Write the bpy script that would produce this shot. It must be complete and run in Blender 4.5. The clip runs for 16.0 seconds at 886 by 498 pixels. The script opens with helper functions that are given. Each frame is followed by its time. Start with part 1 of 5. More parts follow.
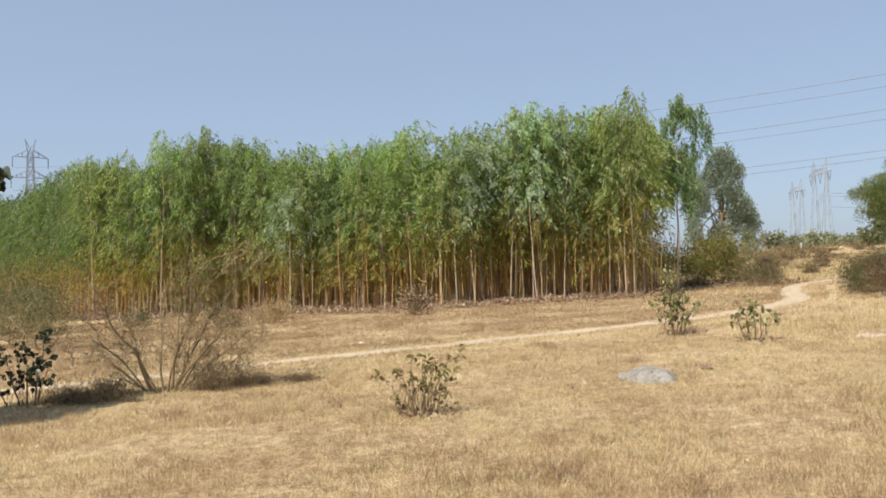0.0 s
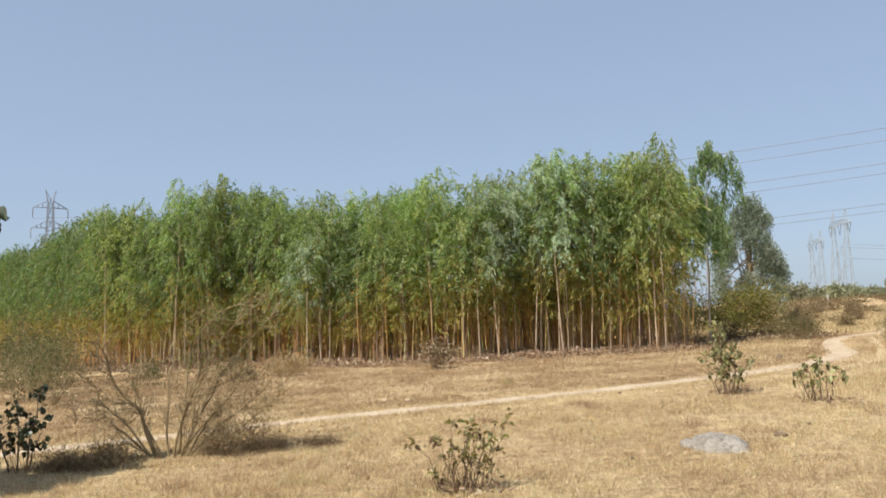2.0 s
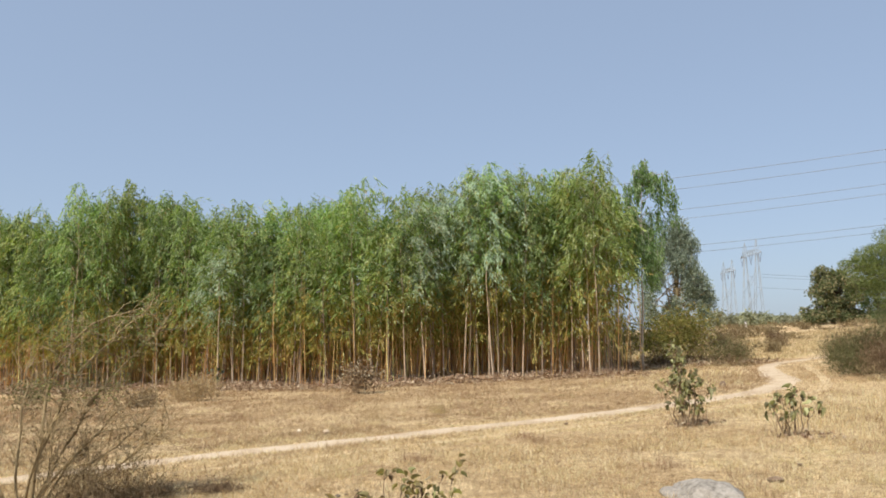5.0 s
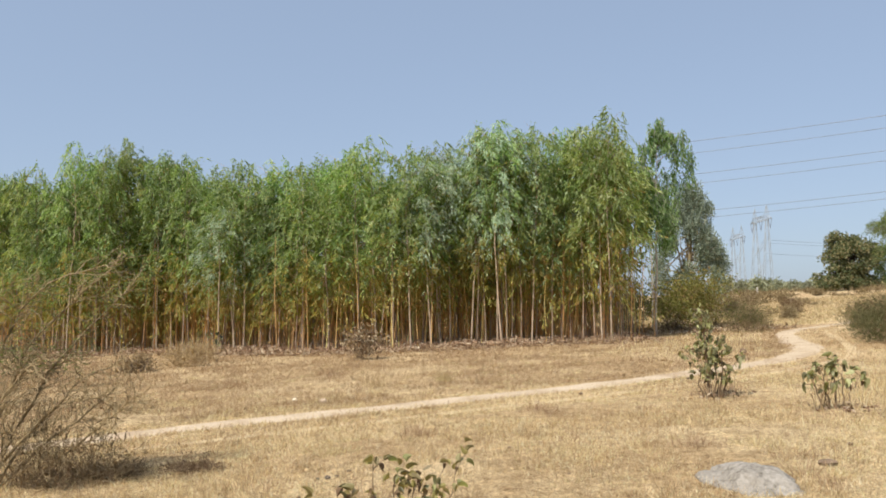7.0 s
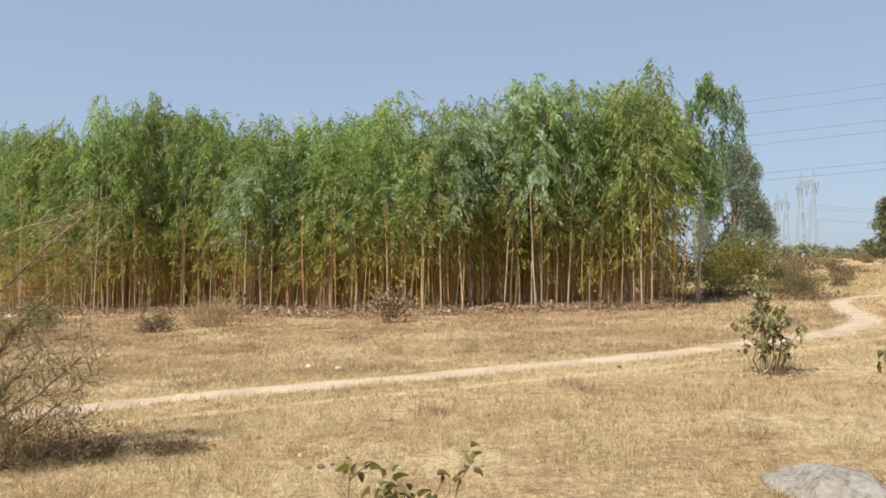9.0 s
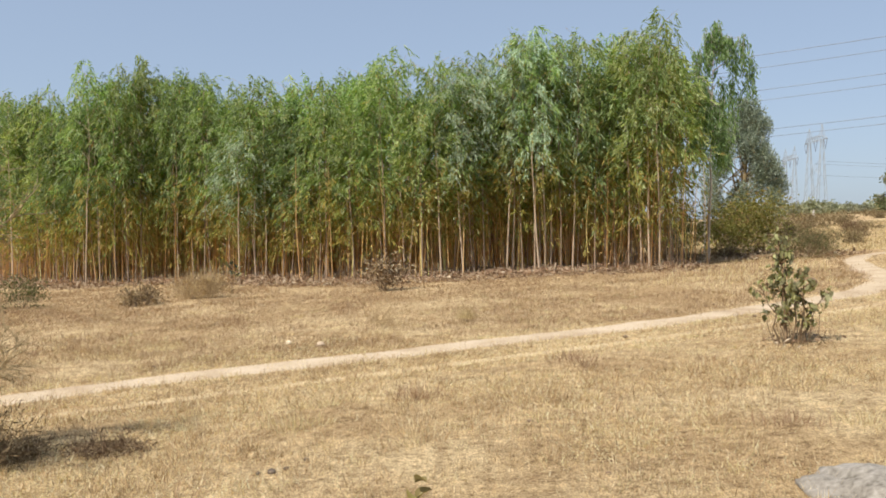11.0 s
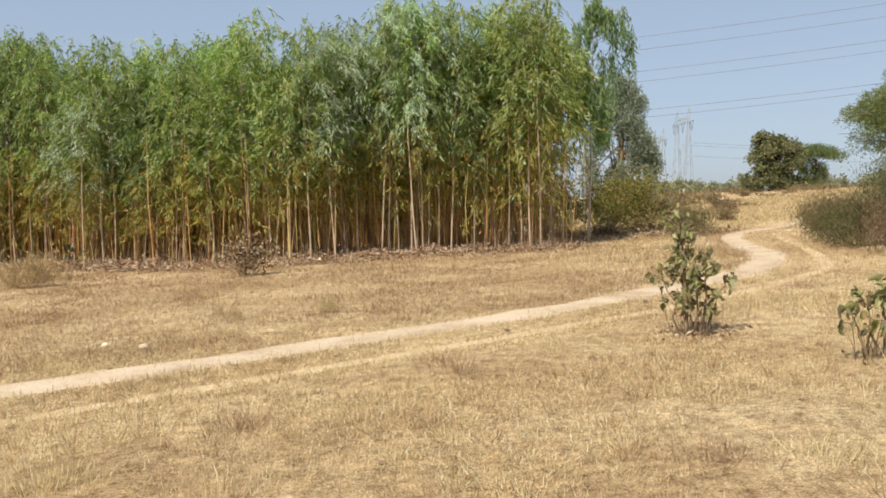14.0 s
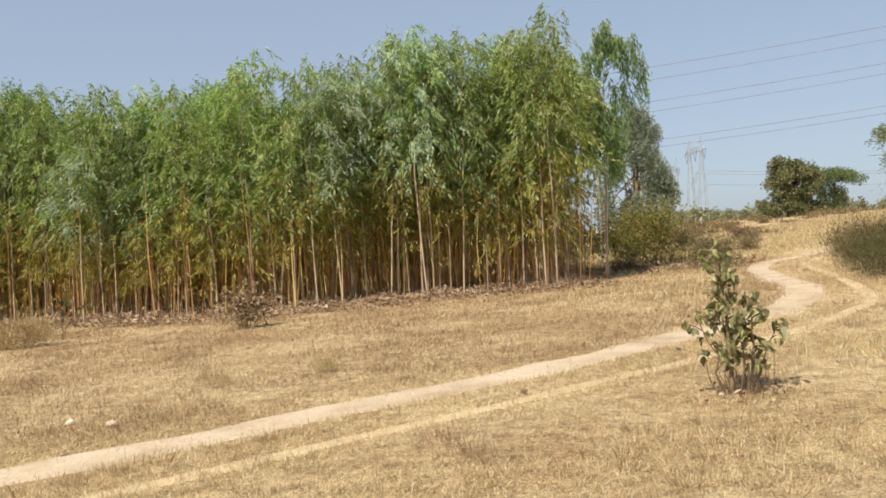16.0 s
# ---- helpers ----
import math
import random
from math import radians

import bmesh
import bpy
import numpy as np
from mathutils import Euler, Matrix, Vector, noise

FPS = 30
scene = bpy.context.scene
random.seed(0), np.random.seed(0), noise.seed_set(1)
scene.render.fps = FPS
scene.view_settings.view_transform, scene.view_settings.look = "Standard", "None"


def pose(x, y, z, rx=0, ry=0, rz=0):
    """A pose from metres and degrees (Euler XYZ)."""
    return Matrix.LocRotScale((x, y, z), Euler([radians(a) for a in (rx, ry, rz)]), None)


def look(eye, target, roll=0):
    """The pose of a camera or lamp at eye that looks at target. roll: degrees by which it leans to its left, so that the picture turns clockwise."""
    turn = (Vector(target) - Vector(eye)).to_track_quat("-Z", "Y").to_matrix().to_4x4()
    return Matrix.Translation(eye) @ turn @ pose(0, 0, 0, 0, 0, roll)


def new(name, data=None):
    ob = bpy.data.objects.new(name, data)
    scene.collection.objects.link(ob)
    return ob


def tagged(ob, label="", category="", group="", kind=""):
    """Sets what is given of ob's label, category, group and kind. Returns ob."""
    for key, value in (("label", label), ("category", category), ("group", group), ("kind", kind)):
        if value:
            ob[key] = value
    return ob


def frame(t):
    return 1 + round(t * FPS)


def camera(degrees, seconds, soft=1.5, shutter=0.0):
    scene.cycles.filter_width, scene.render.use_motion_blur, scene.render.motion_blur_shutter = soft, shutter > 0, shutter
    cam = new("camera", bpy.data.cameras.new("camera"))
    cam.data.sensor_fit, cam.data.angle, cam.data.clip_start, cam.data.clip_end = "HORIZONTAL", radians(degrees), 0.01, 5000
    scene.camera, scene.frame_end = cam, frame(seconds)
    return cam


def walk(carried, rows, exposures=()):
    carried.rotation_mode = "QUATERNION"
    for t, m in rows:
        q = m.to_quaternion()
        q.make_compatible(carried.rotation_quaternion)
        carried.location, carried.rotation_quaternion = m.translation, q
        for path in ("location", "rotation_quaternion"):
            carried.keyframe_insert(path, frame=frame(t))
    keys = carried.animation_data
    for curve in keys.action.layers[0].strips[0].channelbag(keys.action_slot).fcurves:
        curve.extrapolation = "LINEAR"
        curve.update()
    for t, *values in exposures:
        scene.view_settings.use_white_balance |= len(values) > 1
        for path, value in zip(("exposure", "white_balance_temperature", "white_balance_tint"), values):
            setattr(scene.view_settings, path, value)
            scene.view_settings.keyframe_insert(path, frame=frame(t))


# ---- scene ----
cam = camera(57.02, 16.0, soft=1.75)
# seconds, place of the walker's eye, point looked at, roll
PATH = [
    (0.0, (0.312, -0.132, 1.571), (0.239, 9.865, 1.814), -1.10),
    (0.5, (0.251, 0.151, 1.581), (-0.009, 10.140, 1.974), -0.74),
    (1.0, (0.164, 0.380, 1.563), (-0.181, 10.360, 2.089), -0.41),
    (1.5, (0.069, 0.658, 1.591), (-0.247, 10.629, 2.285), -0.47),
    (2.0, (0.037, 0.915, 1.581), (-0.212, 10.873, 2.453), -0.93),
    (2.5, (0.011, 1.190, 1.578), (-0.092, 11.137, 2.604), -1.08),
    (3.0, (-0.033, 1.485, 1.594), (0.063, 11.420, 2.727), -1.21),
    (3.5, (-0.072, 1.756, 1.554), (0.213, 11.685, 2.712), -1.30),
    (4.0, (-0.108, 2.116, 1.550), (0.468, 12.033, 2.704), -0.92),
    (6.5, (-0.032, 3.458, 1.513), (0.689, 13.390, 2.433), 0.08),
    (7.0, (0.007, 3.751, 1.511), (0.610, 13.707, 2.229), -0.01),
    (7.5, (0.090, 4.047, 1.502), (0.622, 14.019, 2.010), -0.09),
    (8.0, (0.149, 4.358, 1.521), (0.607, 14.340, 1.911), 0.34),
    (8.5, (0.192, 4.598, 1.493), (0.531, 14.587, 1.821), 0.68),
    (9.0, (0.227, 4.881, 1.516), (0.376, 14.877, 1.764), 0.82),
    (11.5, (0.539, 6.094, 1.538), (0.664, 16.091, 1.302), -0.70),
    (12.0, (0.584, 6.344, 1.549), (0.917, 16.336, 1.306), -0.81),
    (12.5, (0.649, 6.627, 1.530), (1.189, 16.607, 1.192), -0.63),
    (13.0, (0.718, 6.926, 1.554), (1.462, 16.888, 1.113), -0.58),
    (13.5, (0.772, 7.182, 1.541), (1.766, 17.122, 1.080), -0.48),
    (14.0, (0.835, 7.458, 1.512), (2.333, 17.335, 1.051), -0.54),
    (14.5, (0.900, 7.707, 1.551), (2.808, 17.516, 1.169), -1.04),
    (15.0, (1.009, 7.963, 1.545), (3.140, 17.730, 1.288), -1.57),
    (15.5, (1.103, 8.259, 1.574), (3.032, 18.071, 1.478), -2.11),
    (16.0, (1.115, 8.485, 1.602), (2.436, 18.397, 1.602), -2.56),
]
walk(cam, [(r[0], look(*r[1:])) for r in PATH], [(0.0, 0.42, 6400, 10), (8.0, 0.42, 6430, 10), (12.0, 0.42, 6550, 10), (16.0, 0.42, 6780, 10)])

# ---- light: clear hazy noon, sun high over the left shoulder ----
SUN_FROM = Vector((-0.71, -0.70, 0.0)).normalized()
SUN_ELEV = radians(54)
world = bpy.data.worlds.new("sky")
scene.world = world
world.use_nodes = True
wn, wl = world.node_tree.nodes, world.node_tree.links
sky = wn.new("ShaderNodeTexSky")
sky.sky_type = "NISHITA"
sky.sun_disc = False
sky.sun_elevation = SUN_ELEV
sky.sun_rotation = math.atan2(SUN_FROM.x, SUN_FROM.y)
sky.air_density, sky.dust_density, sky.ozone_density = 1.0, 2.2, 1.0
sky.altitude = 600
haze = wn.new("ShaderNodeHueSaturation")
haze.inputs["Saturation"].default_value = 0.86
veil = wn.new("ShaderNodeMix")  # dusty air evens the sky out
veil.data_type = "RGBA"
veil.inputs[0].default_value = 0.62
veil.inputs[7].default_value = (2.18, 2.95, 4.20, 1)
wl.new(sky.outputs[0], veil.inputs[6])
wl.new(veil.outputs[2], haze.inputs["Color"])
wl.new(haze.outputs[0], wn["Background"].inputs[0])
wn["Background"].inputs[1].default_value = 0.115

sun_data = bpy.data.lights.new("sun", "SUN")
sun_data.energy, sun_data.angle, sun_data.color = 4.6, radians(0.6), (1.0, 0.94, 0.85)
sun = new("sun", sun_data)
to_sun = SUN_FROM * math.cos(SUN_ELEV) + Vector((0, 0, math.sin(SUN_ELEV)))
sun.matrix_world = look(to_sun * 60, (0, 0, 0))


# ---- materials ----
def node_mat(name):
    m = bpy.data.materials.new(name)
    m.use_nodes = True
    nt = m.node_tree
    return m, nt.nodes, nt.links, nt.nodes["Principled BSDF"]


def ramp(n, stops):
    r = n.new("ShaderNodeValToRGB")
    els = r.color_ramp.elements
    while len(els) < len(stops):
        els.new(0.5)
    for e, (p, c) in zip(els, stops):
        e.position, e.color = p, (*c, 1)
    return r


def noise_node(n, l, coord, scale, detail=4.0, rough=0.6):
    t = n.new("ShaderNodeTexNoise")
    t.inputs["Scale"].default_value = scale
    t.inputs["Detail"].default_value = detail
    t.inputs["Roughness"].default_value = rough
    l.new(coord, t.inputs["Vector"])
    return t.outputs["Fac"]


def mix(n, l, fac, a, b, mode="MIX"):
    m = n.new("ShaderNodeMix")
    m.data_type, m.blend_type = "RGBA", mode
    for sock, v in ((m.inputs[0], fac), (m.inputs[6], a), (m.inputs[7], b)):
        if isinstance(v, bpy.types.NodeSocket):
            l.new(v, sock)
        elif isinstance(v, (int, float)):
            sock.default_value = v
        else:
            sock.default_value = (*v, 1)
    return m.outputs[2]


def add_bump(n, l, bsdf, height, strength, distance):
    b = n.new("ShaderNodeBump")
    b.inputs["Strength"].default_value = strength
    b.inputs["Distance"].default_value = distance
    l.new(height, b.inputs["Height"])
    l.new(b.outputs[0], bsdf.inputs["Normal"])


def solid(name, stops, fine=20.0, coarse=2.0, rough=0.85, bump=0.4, depth=0.01, spec=0.3, vary=0.0, metal=0.0):
    """A weathered surface: a fine and a coarse noise pick the colour; vary: how far objects differ."""
    m, n, l, b = node_mat(name)
    co = n.new("ShaderNodeTexCoord").outputs["Object"]
    f, c = noise_node(n, l, co, fine, 6, 0.65), noise_node(n, l, co, coarse, 4)
    half = n.new("ShaderNodeMath")
    half.operation = "MULTIPLY_ADD"
    l.new(f, half.inputs[0])
    half.inputs[1].default_value = 0.55
    k = n.new("ShaderNodeMath")
    k.operation = "MULTIPLY"
    l.new(c, k.inputs[0])
    k.inputs[1].default_value = 0.45
    l.new(k.outputs[0], half.inputs[2])
    r = ramp(n, stops)
    l.new(half.outputs[0], r.inputs[0])
    out = r.outputs[0]
    if vary:
        info = n.new("ShaderNodeObjectInfo")
        v = n.new("ShaderNodeMapRange")
        v.inputs[3].default_value, v.inputs[4].default_value = 1 - vary, 1 + vary
        l.new(info.outputs["Random"], v.inputs[0])
        hsv = n.new("ShaderNodeHueSaturation")
        l.new(v.outputs[0], hsv.inputs["Value"])
        l.new(out, hsv.inputs["Color"])
        out = hsv.outputs[0]
    l.new(out, b.inputs["Base Color"])
    b.inputs["Roughness"].default_value = rough
    b.inputs["Specular IOR Level"].default_value = spec
    b.inputs["Metallic"].default_value = metal
    add_bump(n, l, b, half.outputs[0], bump, depth)
    return m


def leaf_mat(name, stops, rough=0.5, through_light=0.3, spec=0.35, per_object=0.25, tint=(0.9, 1.0, 0.35), shift=(0.485, 0.515)):
    """Thin leaves: each leaf its own colour, each plant a little lighter or darker, some light let through."""
    m, n, l, b = node_mat(name)
    geo, info = n.new("ShaderNodeNewGeometry"), n.new("ShaderNodeObjectInfo")
    r = ramp(n, stops)
    l.new(geo.outputs["Random Per Island"], r.inputs[0])
    v = n.new("ShaderNodeMapRange")
    v.inputs[3].default_value, v.inputs[4].default_value = 1 - per_object, 1 + per_object
    l.new(info.outputs["Random"], v.inputs[0])
    co = n.new("ShaderNodeTexCoord").outputs["Object"]
    grain = noise_node(n, l, co, 60.0, 2)
    hue = n.new("ShaderNodeMapRange")
    hue.inputs[3].default_value, hue.inputs[4].default_value = shift
    l.new(info.outputs["Random"], hue.inputs[0])
    hsv = n.new("ShaderNodeHueSaturation")
    l.new(hue.outputs[0], hsv.inputs["Hue"])
    l.new(v.outputs[0], hsv.inputs["Value"])
    l.new(r.outputs[0], hsv.inputs["Color"])
    col = mix(n, l, grain, hsv.outputs[0], mix(n, l, 1.0, hsv.outputs[0], (0.75, 0.78, 0.7), "MULTIPLY"))
    l.new(col, b.inputs["Base Color"])
    b.inputs["Roughness"].default_value = rough
    b.inputs["Specular IOR Level"].default_value = spec
    tr = n.new("ShaderNodeBsdfTranslucent")
    l.new(mix(n, l, 1.0, col, tint, "MULTIPLY"), tr.inputs[0])
    ms = n.new("ShaderNodeMixShader")
    ms.inputs[0].default_value = through_light
    l.new(b.outputs[0], ms.inputs[1])
    l.new(tr.outputs[0], ms.inputs[2])
    l.new(ms.outputs[0], n["Material Output"].inputs[0])
    return m


def ground_mat():
    m, n, l, b = node_mat("dry_grassland")
    co = n.new("ShaderNodeTexCoord").outputs["Object"]
    patch = noise_node(n, l, co, 0.35, 6, 0.65)
    tuft = noise_node(n, l, co, 5.5, 6, 0.7)
    clod = noise_node(n, l, co, 21.0, 4, 0.65)
    grain = noise_node(n, l, co, 80.0, 4, 0.75)
    base = ramp(n, [(0.30, (0.360, 0.254, 0.140)), (0.45, (0.445, 0.330, 0.187)), (0.58, (0.550, 0.436, 0.264)), (0.75, (0.460, 0.336, 0.190))])
    l.new(patch, base.inputs[0])
    tuftc = ramp(n, [(0.34, (0.60, 0.53, 0.47)), (0.46, (0.88, 0.86, 0.83)), (0.55, (1.06, 1.05, 1.03)), (0.68, (1.26, 1.24, 1.20))])
    l.new(tuft, tuftc.inputs[0])
    clodc = ramp(n, [(0.34, (0.55, 0.49, 0.43)), (0.45, (0.92, 0.90, 0.88)), (0.56, (1.06, 1.05, 1.04)), (0.70, (1.22, 1.20, 1.17))])
    l.new(clod, clodc.inputs[0])
    grainc = ramp(n, [(0.36, (0.40, 0.35, 0.30)), (0.46, (0.85, 0.82, 0.79)), (0.54, (1.15, 1.14, 1.12)), (0.64, (1.6, 1.58, 1.54))])
    l.new(grain, grainc.inputs[0])
    c = mix(n, l, 1.0, base.outputs[0], tuftc.outputs[0], "MULTIPLY")
    c = mix(n, l, 1.0, c, clodc.outputs[0], "MULTIPLY")
    c = mix(n, l, 1.0, c, grainc.outputs[0], "MULTIPLY")
    l.new(c, b.inputs["Base Color"])
    b.inputs["Roughness"].default_value = 0.95
    b.inputs["Specular IOR Level"].default_value = 0.1
    add_bump(n, l, b, grain, 0.8, 0.03)
    return m


def track_mat(name, stops):
    m, n, l, b = node_mat(name)
    co = n.new("ShaderNodeTexCoord").outputs["Object"]
    a, g = noise_node(n, l, co, 1.3, 5, 0.6), noise_node(n, l, co, 30.0, 6, 0.7)
    r = ramp(n, stops)
    l.new(a, r.inputs[0])
    gr = ramp(n, [(0.3, (0.7, 0.68, 0.65)), (0.5, (1, 1, 1)), (0.75, (1.12, 1.1, 1.08))])
    l.new(g, gr.inputs[0])
    l.new(mix(n, l, 1.0, r.outputs[0], gr.outputs[0], "MULTIPLY"), b.inputs["Base Color"])
    b.inputs["Roughness"].default_value = 0.95
    b.inputs["Specular IOR Level"].default_value = 0.1
    add_bump(n, l, b, g, 0.5, 0.02)
    return m


GROUND = ground_mat()
TRACK = track_mat("pale_dust", [(0.3, (0.375, 0.278, 0.180)), (0.5, (0.485, 0.382, 0.264)), (0.7, (0.550, 0.447, 0.328))])
GRASSY_TRACK = track_mat("straw_dust", [(0.3, (0.400, 0.290, 0.165)), (0.5, (0.500, 0.385, 0.230)), (0.7, (0.570, 0.455, 0.290))])
STRAW = leaf_mat("straw", [(0.0, (0.466, 0.321, 0.164)), (0.3, (0.665, 0.505, 0.284)), (0.65, (0.818, 0.660, 0.415)), (1.0, (0.900, 0.829, 0.591))], 0.7, 0.4, 0.2, 0.0, (1, 0.9, 0.7))
BROWN_GRASS = leaf_mat("brown_grass", [(0.0, (0.250, 0.156, 0.091)), (0.4, (0.378, 0.252, 0.150)), (0.8, (0.459, 0.328, 0.206)), (1.0, (0.532, 0.406, 0.284))], 0.7, 0.4, 0.2, 0.0, (1, 0.9, 0.7))
TAN_GRASS = leaf_mat("tan_grass", [(0.0, (0.344, 0.229, 0.124)), (0.4, (0.510, 0.370, 0.213)), (0.8, (0.664, 0.510, 0.315)), (1.0, (0.806, 0.657, 0.440))], 0.7, 0.4, 0.2, 0.0, (1, 0.9, 0.7))
LITTER = leaf_mat("leaf_litter", [(0.0, (0.128, 0.073, 0.042)), (0.4, (0.288, 0.179, 0.105)), (0.8, (0.440, 0.326, 0.215)), (1.0, (0.611, 0.506, 0.372))], 0.7, 0.1, 0.25, 0.0, (1, 0.9, 0.7))
PALE_LITTER = leaf_mat("pale_litter", [(0.0, (0.218, 0.135, 0.076)), (0.4, (0.408, 0.284, 0.172)), (0.8, (0.589, 0.450, 0.300)), (1.0, (0.722, 0.612, 0.448))], 0.7, 0.15, 0.25, 0.0, (1, 0.9, 0.7))
EUC_LEAF = leaf_mat("eucalyptus_leaf", [(0.0, (0.175, 0.259, 0.090)), (0.4, (0.302, 0.423, 0.158)), (0.75, (0.424, 0.539, 0.237)), (1.0, (0.583, 0.671, 0.451))], 0.42, 0.58, 0.4, 0.24, shift=(0.466, 0.504))
# eucalyptus leaf darkened to offset the sun on the far trees; used elsewhere
DARKENED_LEAF = leaf_mat("darkened_leaf", [(0.0, (0.108, 0.165, 0.062)), (0.45, (0.201, 0.284, 0.110)), (0.8, (0.297, 0.379, 0.171)), (1.0, (0.460, 0.529, 0.352))], 0.42, 0.52, 0.4, 0.22)
OLIVE_EUC = leaf_mat("olive_eucalyptus_leaf", [(0.0, (0.259, 0.308, 0.117)), (0.4, (0.435, 0.506, 0.199)), (0.75, (0.602, 0.652, 0.311)), (1.0, (0.813, 0.845, 0.604))], 0.44, 0.6, 0.35, 0.22, shift=(0.478, 0.508))
EUC_GREY = leaf_mat("grey_green_leaf", [(0.0, (0.282, 0.368, 0.244)), (0.5, (0.460, 0.560, 0.398)), (1.0, (0.734, 0.830, 0.659))], 0.4, 0.45, 0.45, 0.15, (0.9, 1.0, 0.7))
EUC_OLD = leaf_mat("yellowing_leaf", [(0.0, (0.306, 0.273, 0.083)), (0.35, (0.446, 0.449, 0.131)), (0.65, (0.589, 0.532, 0.185)), (0.85, (0.564, 0.341, 0.137)), (1.0, (0.794, 0.777, 0.367))], 0.55, 0.6, 0.18, 0.2, (1, 0.85, 0.4))
RUST_LEAF = leaf_mat("rust_leaf", [(0.0, (0.438, 0.242, 0.124)), (0.5, (0.697, 0.416, 0.213)), (0.85, (0.855, 0.599, 0.293)), (1.0, (0.855, 0.853, 0.391))], 0.7, 0.45, 0.2, 0.2, (1, 0.8, 0.5))
HANGING_LEAF = leaf_mat("hanging_leaf", [(0.0, (0.177, 0.160, 0.056)), (0.4, (0.325, 0.288, 0.099)), (0.7, (0.478, 0.401, 0.149)), (0.88, (0.437, 0.234, 0.108)), (1.0, (0.691, 0.598, 0.296))], 0.5, 0.55, 0.25, 0.2, (1, 0.9, 0.4))
PALE_BARK = solid("pale_bark", [(0.3, (0.279, 0.192, 0.123)), (0.5, (0.437, 0.330, 0.228)), (0.7, (0.558, 0.459, 0.340))], 9, 1.2, 0.75, 0.3, 0.01, vary=0.18)
RED_BARK = solid("red_bark", [(0.3, (0.206, 0.136, 0.090)), (0.5, (0.361, 0.261, 0.183)), (0.7, (0.535, 0.439, 0.329))], 9, 1.2, 0.8, 0.3, 0.01, vary=0.25)
WHITE_BARK = solid("white_bark", [(0.3, (0.270, 0.225, 0.175)), (0.5, (0.440, 0.385, 0.315)), (0.7, (0.560, 0.510, 0.440))], 7, 1.0, 0.7, 0.3, 0.01)
GREY_TWIG = solid("grey_twig", [(0.3, (0.161, 0.116, 0.061)), (0.5, (0.314, 0.235, 0.124)), (0.7, (0.524, 0.412, 0.225))], 14, 3, 0.85, 0.3, 0.004, vary=0.15)
BROWN_TWIG = solid("brown_twig", [(0.3, (0.105, 0.068, 0.038)), (0.5, (0.210, 0.143, 0.081)), (0.7, (0.347, 0.259, 0.152))], 14, 3, 0.85, 0.3, 0.004, vary=0.15)
DARK_BARK = solid("dark_bark", [(0.3, (0.05, 0.036, 0.026)), (0.5, (0.11, 0.083, 0.06)), (0.7, (0.19, 0.15, 0.115))], 10, 2, 0.9, 0.6, 0.02, vary=0.15)
ACACIA_LEAF = leaf_mat("feathery_leaf", [(0.0, (0.116, 0.148, 0.048)), (0.5, (0.209, 0.252, 0.083)), (1.0, (0.345, 0.380, 0.158))], 0.55, 0.45, 0.3, 0.1)
OLIVE_LEAF = leaf_mat("olive_leaf", [(0.0, (0.069, 0.087, 0.040)), (0.4, (0.140, 0.160, 0.069)), (0.7, (0.232, 0.237, 0.113)), (0.85, (0.347, 0.285, 0.150)), (1.0, (0.487, 0.401, 0.232))], 0.6, 0.2, 0.25, 0.12)
# far leaves paled and greyed to put distance haze into their colour
HAZED_LEAF = leaf_mat("hazed_leaf", [(0.0, (0.190, 0.195, 0.135)), (0.5, (0.290, 0.290, 0.205)), (1.0, (0.420, 0.405, 0.300))], 0.6, 0.3, 0.2, 0.25)
BUSH_LEAF = leaf_mat("bush_leaf", [(0.0, (0.165, 0.175, 0.045)), (0.5, (0.330, 0.318, 0.085)), (0.85, (0.480, 0.420, 0.135)), (1.0, (0.500, 0.300, 0.130))], 0.55, 0.42, 0.3, 0.15)
DRY_LEAF = leaf_mat("dry_bush_leaf", [(0.0, (0.127, 0.079, 0.041)), (0.6, (0.265, 0.189, 0.106)), (1.0, (0.424, 0.336, 0.202))], 0.7, 0.2, 0.2, 0.15, (1, 0.9, 0.7))
SCRUB_LEAF = leaf_mat("scrub_leaf", [(0.0, (0.065, 0.069, 0.026)), (0.5, (0.130, 0.125, 0.050)), (1.0, (0.222, 0.198, 0.095))], 0.6, 0.25, 0.25, 0.2)
BROAD_LEAF = leaf_mat("broad_leaf", [(0.0, (0.246, 0.243, 0.109)), (1.0, (0.413, 0.374, 0.210))], 0.5, 0.35, 0.45, 0.6)
BROWN_BROAD = leaf_mat("withered_broad_leaf", [(0.0, (0.169, 0.104, 0.056)), (1.0, (0.351, 0.247, 0.138))], 0.6, 0.15, 0.3, 0.4, (1, 0.9, 0.7))
GREY_BROAD = leaf_mat("grey_broad_leaf", [(0.0, (0.251, 0.212, 0.117)), (0.6, (0.401, 0.337, 0.193)), (1.0, (0.540, 0.451, 0.273))], 0.6, 0.3, 0.3, 0.3, (1, 0.9, 0.55))
OLIVE_BROAD = leaf_mat("olive_broad_leaf", [(0.0, (0.225, 0.193, 0.074)), (0.6, (0.356, 0.293, 0.114)), (1.0, (0.503, 0.388, 0.178))], 0.55, 0.3, 0.35, 0.3, (1, 0.92, 0.5))
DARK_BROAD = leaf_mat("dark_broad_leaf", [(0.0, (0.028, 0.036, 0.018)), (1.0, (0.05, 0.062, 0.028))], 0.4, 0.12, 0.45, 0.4)
